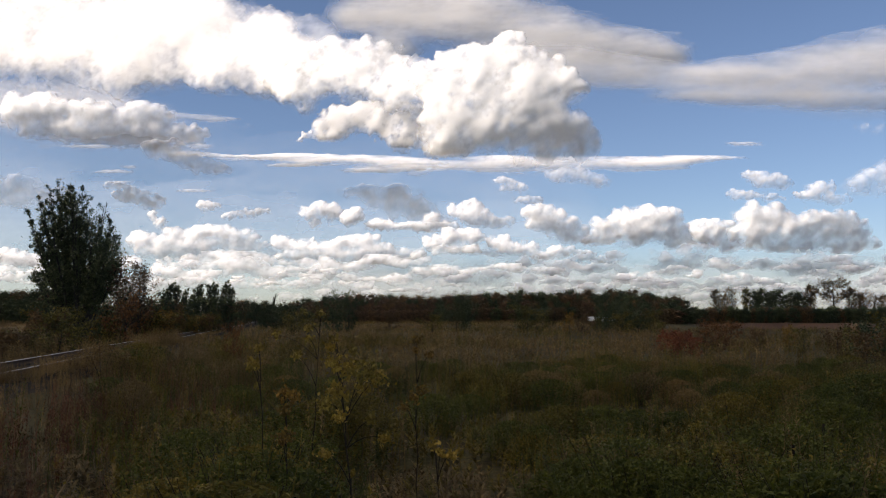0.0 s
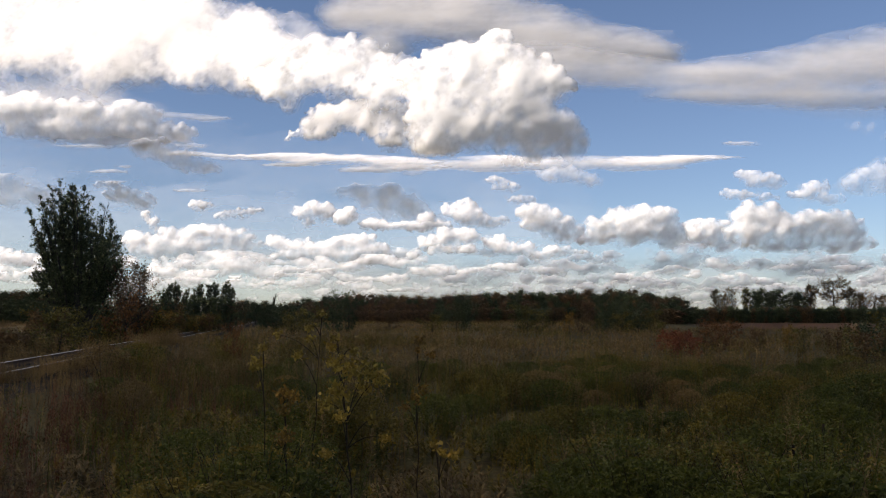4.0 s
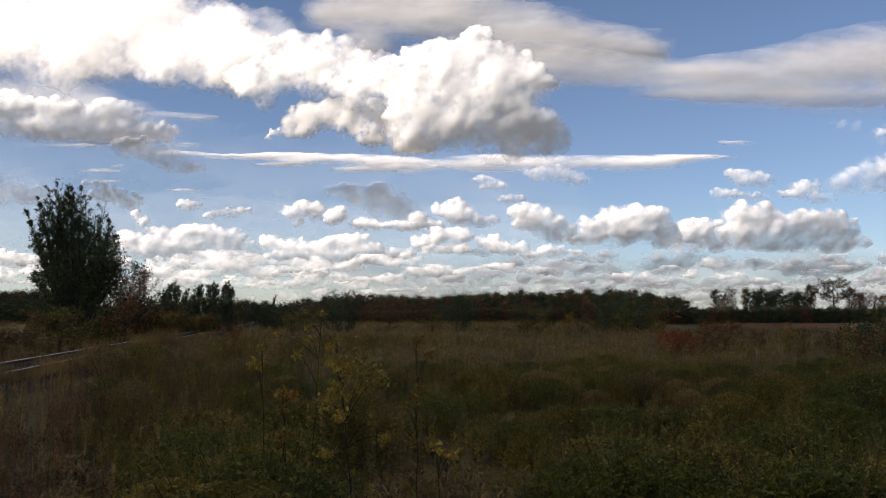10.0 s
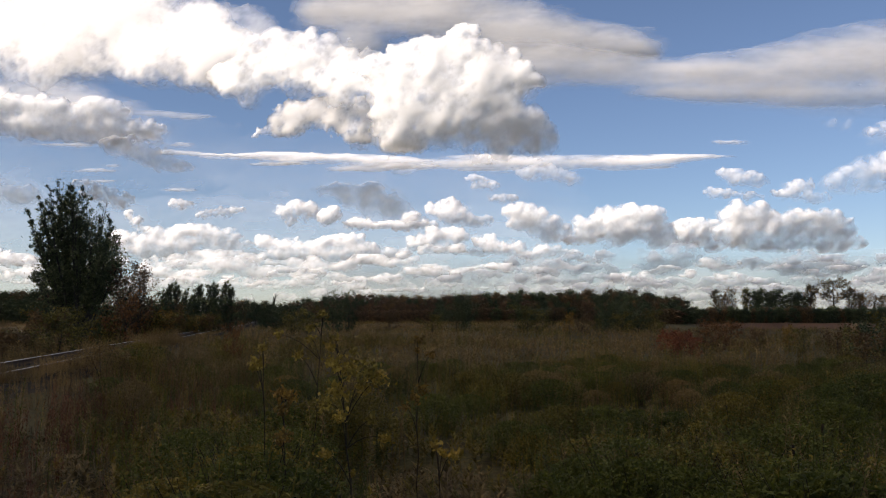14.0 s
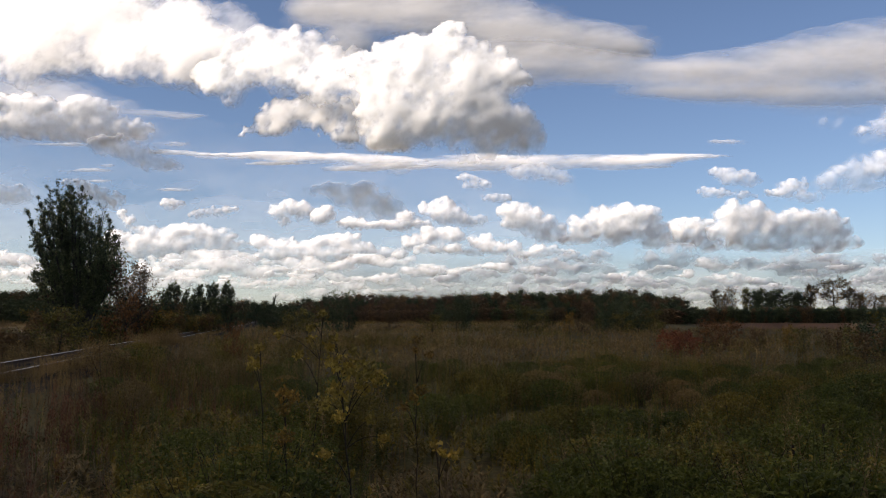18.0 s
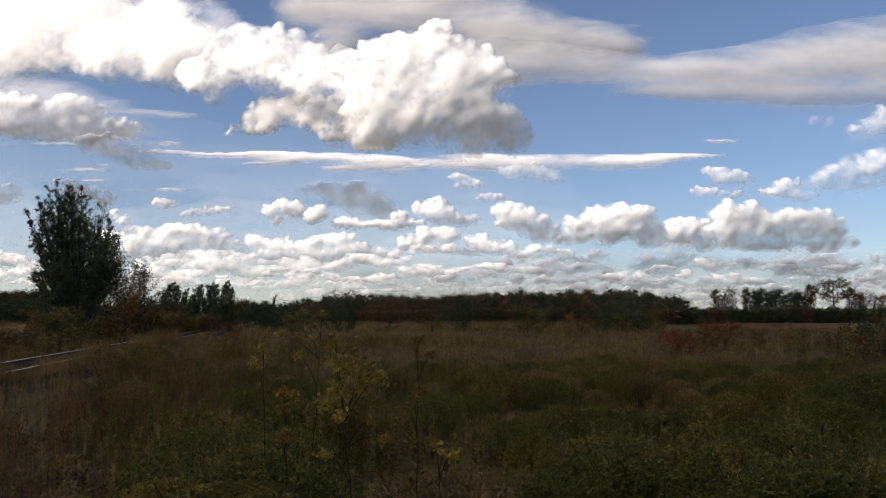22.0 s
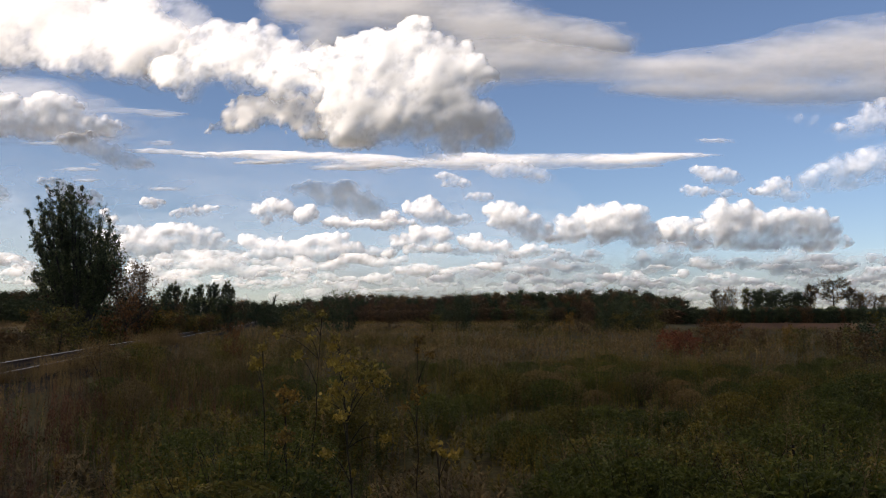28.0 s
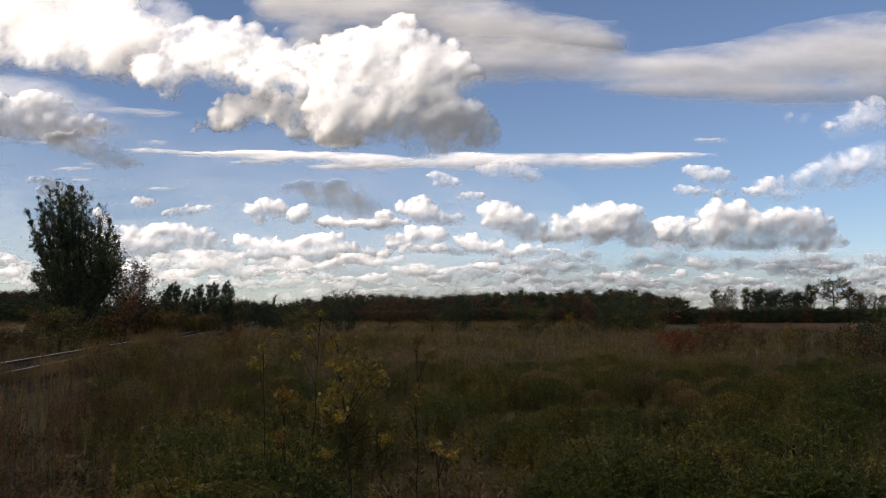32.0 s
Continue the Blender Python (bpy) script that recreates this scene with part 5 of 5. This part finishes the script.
weeds("embankment_grass", TUFT, STRAW, ((16, 40, 3.0, shoulder, 0.35, 0.6),), "bleached grass on the railway bank")
weeds("embankment_reds", BUSHY, WEED_RED, ((13, 34, 6.0, shoulder, 0.35, 0.6),), "reddish dry weeds on the railway bank")
weeds("distant_brown_weeds", COARSE, WEED_BROWN, ((38, 75, 0.6, dry, 0.7, 1.2), (75, 165, 0.3, dry_far, 0.6, 1.0), (165, 310, 0.1, dry_far, 1.1, 1.7)), "brown tangle of distant field weeds")
weeds("distant_green_weeds", COARSE, WEED_OLIVE, ((34, 75, 1.3, lush, 0.7, 1.2), (75, 165, 0.55, lush_far, 0.6, 1.0), (165, 310, 0.1, lush_far, 1.1, 1.7)), "olive tangle of distant field weeds")


# leafy mounds that stand out of the weeds
def weed_mounds():
    rng = np.random.RandomState(63)
    sets = []
    for k, (mat, nm) in enumerate(((WEED_GREEN, "green"), (WEED_OLIVE, "olive"), (WEED_GREEN, "green"), (WEED_BROWN, "brown"))):
        stems = gather([tube([[0, 0, -0.05], [math.cos(q) * 0.2, math.sin(q) * 0.2, 0.5], [math.cos(q) * 0.34, math.sin(q) * 0.34, 0.85]], [0.004, 0.003, 0.002], 3) for q in np.arange(0, 6.2, 0.7)])
        shoots = []
        n = 2600
        up = rng.beta(1.8, 1.1, n)
        ang, rad = rng.uniform(0, 6.28, n), np.sqrt(rng.uniform(0, 1, n)) * np.sqrt(1.02 - up * up) * 0.6
        shoots.append(leaves(np.stack([np.cos(ang) * rad, np.sin(ang) * rad, up * 0.8 + 0.02], -1), 0.05, rng, 0.32))
        for q in range(20):
            r, ang = 0.5 * math.sqrt((q + 0.5) / 20), q * 2.4
            v, f = stalk_plant(rng, (1.05 - 0.75 * r) * rng.uniform(0.8, 1.15), 44, 0.06, 6, 0.14)
            shoots.append((v + np.array([math.cos(ang) * r, math.sin(ang) * r, 0]) + v[:, 2:3] * np.array([[math.cos(ang) * r * 0.3, math.sin(ang) * r * 0.3, 0]]), f))
        sets.append((nm, mesh_of("stems", *stems, STEM), mesh_of("foliage", *gather(shoots), mat)))
    for k in range(330):
        y = 7.4 + 29.0 * rng.uniform(0, 1) ** 1.5
        x = y * rng.uniform(-0.40, 0.54)
        if k % 3 == 0:
            x = y * rng.uniform(0.1, 0.54)
        tall = float(heap(np.array(x), np.array(y)))
        if tall < 0.75:
            continue
        i = rng.choice((0, 1, 2, 0, 2, 1, 0) if y < 17 else (0, 1, 2, 0, 2, 1, 3))
        nm, st, fo = sets[i]
        h = rng.uniform(0.8, 1.1) * min(tall, 1.25)
        z = float(land(np.array(x), np.array(y)))
        root = empty("weed_clump", pose(x, y, z, 0, 0, rng.uniform(0, 360)) @ Matrix.Diagonal((h * rng.uniform(1.0, 1.7), h * rng.uniform(1.0, 1.5), h, 1)),
                     "bushy %s clump of goldenrod leaves in the field" % nm, "weed", "weed clumps")
        tagged(piece("stemwork", st, root), kind="stuff")
        piece("foliage", fo, root)


weed_mounds()


# yellow saplings in front, stirred by the wind
SWAYING = [(ob, pose(*ob.location, 0, 0, math.degrees(ob.rotation_euler.z)), 0.9, 900 + k) for k, ob in YOUNG.items()]          # (object, foot pose, degrees of sway, phase)


def sapling(a, dist, sprays, seed, mat, label):
    rng = np.random.RandomState(seed)
    foot = sight(a, 562, dist)
    z0 = float(land(np.array(foot.x), np.array(foot.y)))
    base = pose(foot.x, foot.y, z0)
    root = empty("sapling", base, label, "sapling", "yellow saplings in the weeds")
    tops = []
    for sa, sb, r in sprays:
        p = sight(sa, sb, dist)
        tops.append((np.array([p.x - foot.x, rng.uniform(-0.12, 0.12), p.z - z0]), r * dist / LENS))
    crown = max(tops, key=lambda q: q[0][2])[0]
    t = np.linspace(0, 1, 9)[:, None]
    mid = np.array([crown[0] * 0.25, 0.0, crown[2] * 0.6])
    line = (1 - t) ** 2 * np.array([0, 0, -0.1]) + 2 * t * (1 - t) * mid + t ** 2 * crown
    line[1:-1] += rng.normal(0, 0.012, (7, 3))
    piece("stem", mesh_of("stem", *tube(line, np.linspace(0.012 if len(sprays) > 9 else 0.007, 0.003, 9), 6), STEM, True), root)
    for c, r in tops:
        q = line[np.argmin(np.abs(line[:, 2] - max(0.15, c[2] - r * 2 - 0.12)))]
        if np.linalg.norm(c - q) > 0.05:
            bl = np.stack([q + (c - q) * s + np.array([0, 0, 0.06 * math.sin(s * 3.14)]) for s in np.linspace(0, 1, 5)])
            piece("branch", mesh_of("branch", *tube(bl, np.linspace(0.006, 0.002, 5), 5), STEM), root)
        n = int(45 + 9500 * r * r)
        p = c + rng.normal(0, 1, (n, 3)) * np.array([r * 0.5, r * 0.5, r * 0.44])
        piece("leaves", mesh_of("leaves", *leaves(p, 0.044, rng, 0.6, 0.7), mat), root)
    SWAYING.append((root, base, 1.0, seed))
    return root


SAP_MAIN = sapling(634, 8.0, [(648, 655, 26), (672, 668, 16), (620, 652, 18), (592, 640, 17), (586, 615, 11), (592, 598, 7), (627, 621, 6), (600, 690, 20), (640, 688, 18),
                              (575, 715, 15), (606, 735, 14), (660, 742, 12), (682, 775, 12), (580, 800, 12), (626, 835, 6)], 501, YELLOW_LEAF, "yellow-leaved sapling with a dark thin stem")
SAP_B = sapling(550, 10.0, [(572, 556, 8), (547, 580, 7), (545, 600, 7), (530, 628, 10), (493, 592, 7)], 502, YELLOW_LEAF, "thin sapling tipped with yellow leaves")
SAP_C = sapling(474, 9.0, [(467, 615, 9), (456, 642, 13), (462, 682, 7), (447, 650, 8)], 503, YELLOW_LEAF, "thin sapling tipped with yellow leaves")
SAP_D = sapling(512, 8.5, [(500, 698, 15), (522, 700, 11), (506, 722, 11), (508, 768, 15), (500, 780, 9)], 504, OCHRE_LEAF, "low sapling with ochre leaves")
SAP_E = sapling(740, 10.0, [(738, 604, 9), (737, 620, 5), (762, 627, 7), (748, 688, 11), (716, 720, 9), (735, 702, 9)], 505, OCHRE_LEAF, "thin sapling with ochre leaves")
SAP_F = sapling(788, 7.6, [(768, 788, 9), (800, 799, 10), (782, 795, 6)], 506, YELLOW_LEAF, "low sapling with a few yellow leaves")


# cattail heads in the wet corner
def cattail(a, b, dist, seed):
    rng = np.random.RandomState(seed)
    p = sight(a, b, dist)
    z0 = float(land(np.array(p.x), np.array(p.y)))
    base = pose(p.x, p.y, z0)
    root = empty("cattail", base, "brown cattail head on a thin stalk", "cattail", "cattails in the weeds")
    h = p.z - z0
    piece("stalk", mesh_of("stalk", *tube([[0, 0, -0.05], [0.0, 0, h * 0.5], [0, 0, h]], [0.006, 0.005, 0.004], 5), STEM), root)
    piece("head", mesh_of("head", *tube([[0, 0, h - 0.065], [0, 0, h - 0.058], [0, 0, h], [0, 0, h + 0.05], [0, 0, h + 0.058]], [0.003, 0.014, 0.016, 0.014, 0.002], 10), CATTAIL, True), root)
    v, f = grass_plant(rng, h * 0.9, 5)
    piece("blades", mesh_of("blades", v, f, WEED_OLIVE), root)
    SWAYING.append((root, base, 1.4, seed))


cattail(1457, 760, 9.2, 601)
cattail(1403, 797, 8.8, 602)


# near weeds that nod in the wind, each a plant of its own
def nodding():
    rng = np.random.RandomState(44)
    kinds = []
    for k in range(4):
        v, f = BUSHY[k]
        kinds.append(("goldenrod", mesh_of("stems", v, f, WEED_GREEN), "green goldenrod clump nodding in the wind"))
    for k in range(3):
        v, f = gather([(TALL[q][0] + np.array([rng.normal(0, 0.08), rng.normal(0, 0.08), 0]), TALL[q][1]) for q in (k, k + 1, k + 2)])
        kinds.append(("dry_weed", mesh_of("stems", v, f, WEED_BROWN), "dry brown weed clump nodding in the wind"))
    for k in range(3):
        kinds.append(("grass_tuft", mesh_of("blades", *TUFT[k], STRAW), "bleached grass tuft nodding in the wind"))
    for k in range(96):
        y = rng.uniform(6.8, 15.0)
        x = y * rng.uniform(-0.52, 0.52)
        nm, me, label = kinds[rng.randint(0, len(kinds))]
        grown = 1.0
        if k >= 70:          # bleached tufts close by, and on the dry corner
            y = rng.uniform(6.6, 7.6) if k < 84 else rng.uniform(7.5, 10.5)
            x = y * (rng.uniform(-0.34, 0.05) if k < 84 else rng.uniform(-0.54, -0.44))
            nm, me, label = kinds[7 + k % 3]
            grown = 1.1
        z = float(land(np.array(x), np.array(y))) - 0.03
        s = rng.uniform(0.75, 1.15) * grown
        base = pose(x, y, z, 0, 0, rng.uniform(0, 360))
        ob = new(nm, me)
        ob.matrix_basis = base @ Matrix.Scale(s, 4)
        tagged(ob, label, "weed", "nodding weeds")
        SWAYING.append((ob, base, 2.2, 700 + k))


nodding()

def gust(t):
    """The strength of the wind from moment to moment, 0 to 1: gusts early and late, calmer between."""
    return 0.55 + 0.45 * math.sin(t * 0.42 + 2.2) * math.sin(t * 0.17 + 0.5)


def motions():
    # clouds ride on one wind, to the left and towards the viewer
    for ob, here, vel in CLOUDS:
        rows = []
        for t in (0.0, 32.0):
            c = here + vel * (t - T_MID)
            rows.append((t, pose(c.x, c.y, c.z, TILT, 0, 0)))
        walk(ob, rows)
    # plants nod about their feet
    for ob, base, most, seed in SWAYING:
        r = random.Random(seed)
        f1, f2, p1, p2 = r.uniform(2.2, 3.6), r.uniform(4.5, 6.5), r.uniform(0, 6.28), r.uniform(0, 6.28)
        rows = []
        for k in range(81):
            t = 0.4 * k
            g = gust(t)
            lean = most * (0.55 * g - 0.35 + g * (0.5 * math.sin(f1 * t + p1) + 0.25 * math.sin(f2 * t + p2)))
            rows.append((t, Matrix.Translation(base.translation) @ Matrix.Rotation(radians(-lean), 4, "Y") @ Matrix.Rotation(radians(lean * 0.4), 4, "X") @ base.to_3x3().to_4x4()))
        walk(ob, rows)
    # the poplar's top swings with the gusts
    foot = POPLAR.matrix_basis.copy()
    swing = (0.1, 0.6, 0.5, 0.7, 0.8, 0.6, 0.75, 0.9, 0.6, 0.1, -0.4, 0.3, 0.1, 0.1, 0.1, -0.1, -0.4, -0.8, -0.1, 0.1, 0.6, 0.2, -0.3, 0.0, 0.3, -0.1, 0.1, 0.1, -0.1, -0.2, 0.1, 0.1, -0.1)
    walk(POPLAR, [(float(k), foot @ Matrix.Rotation(radians(0.9 * s), 4, "Y")) for k, s in enumerate(swing)])
    # the lorry passes behind the bushes and slows down behind the wood
    rows = []
    for t, a in ((0.0, 1071.5), (4.0, 1159.5), (7.0, 1176.0), (32.0, 1176.0)):
        p = sight(a, 562, 352)
        rows.append((t, pose(p.x, p.y, 0.0)))
    walk(LORRY, rows)


motions()
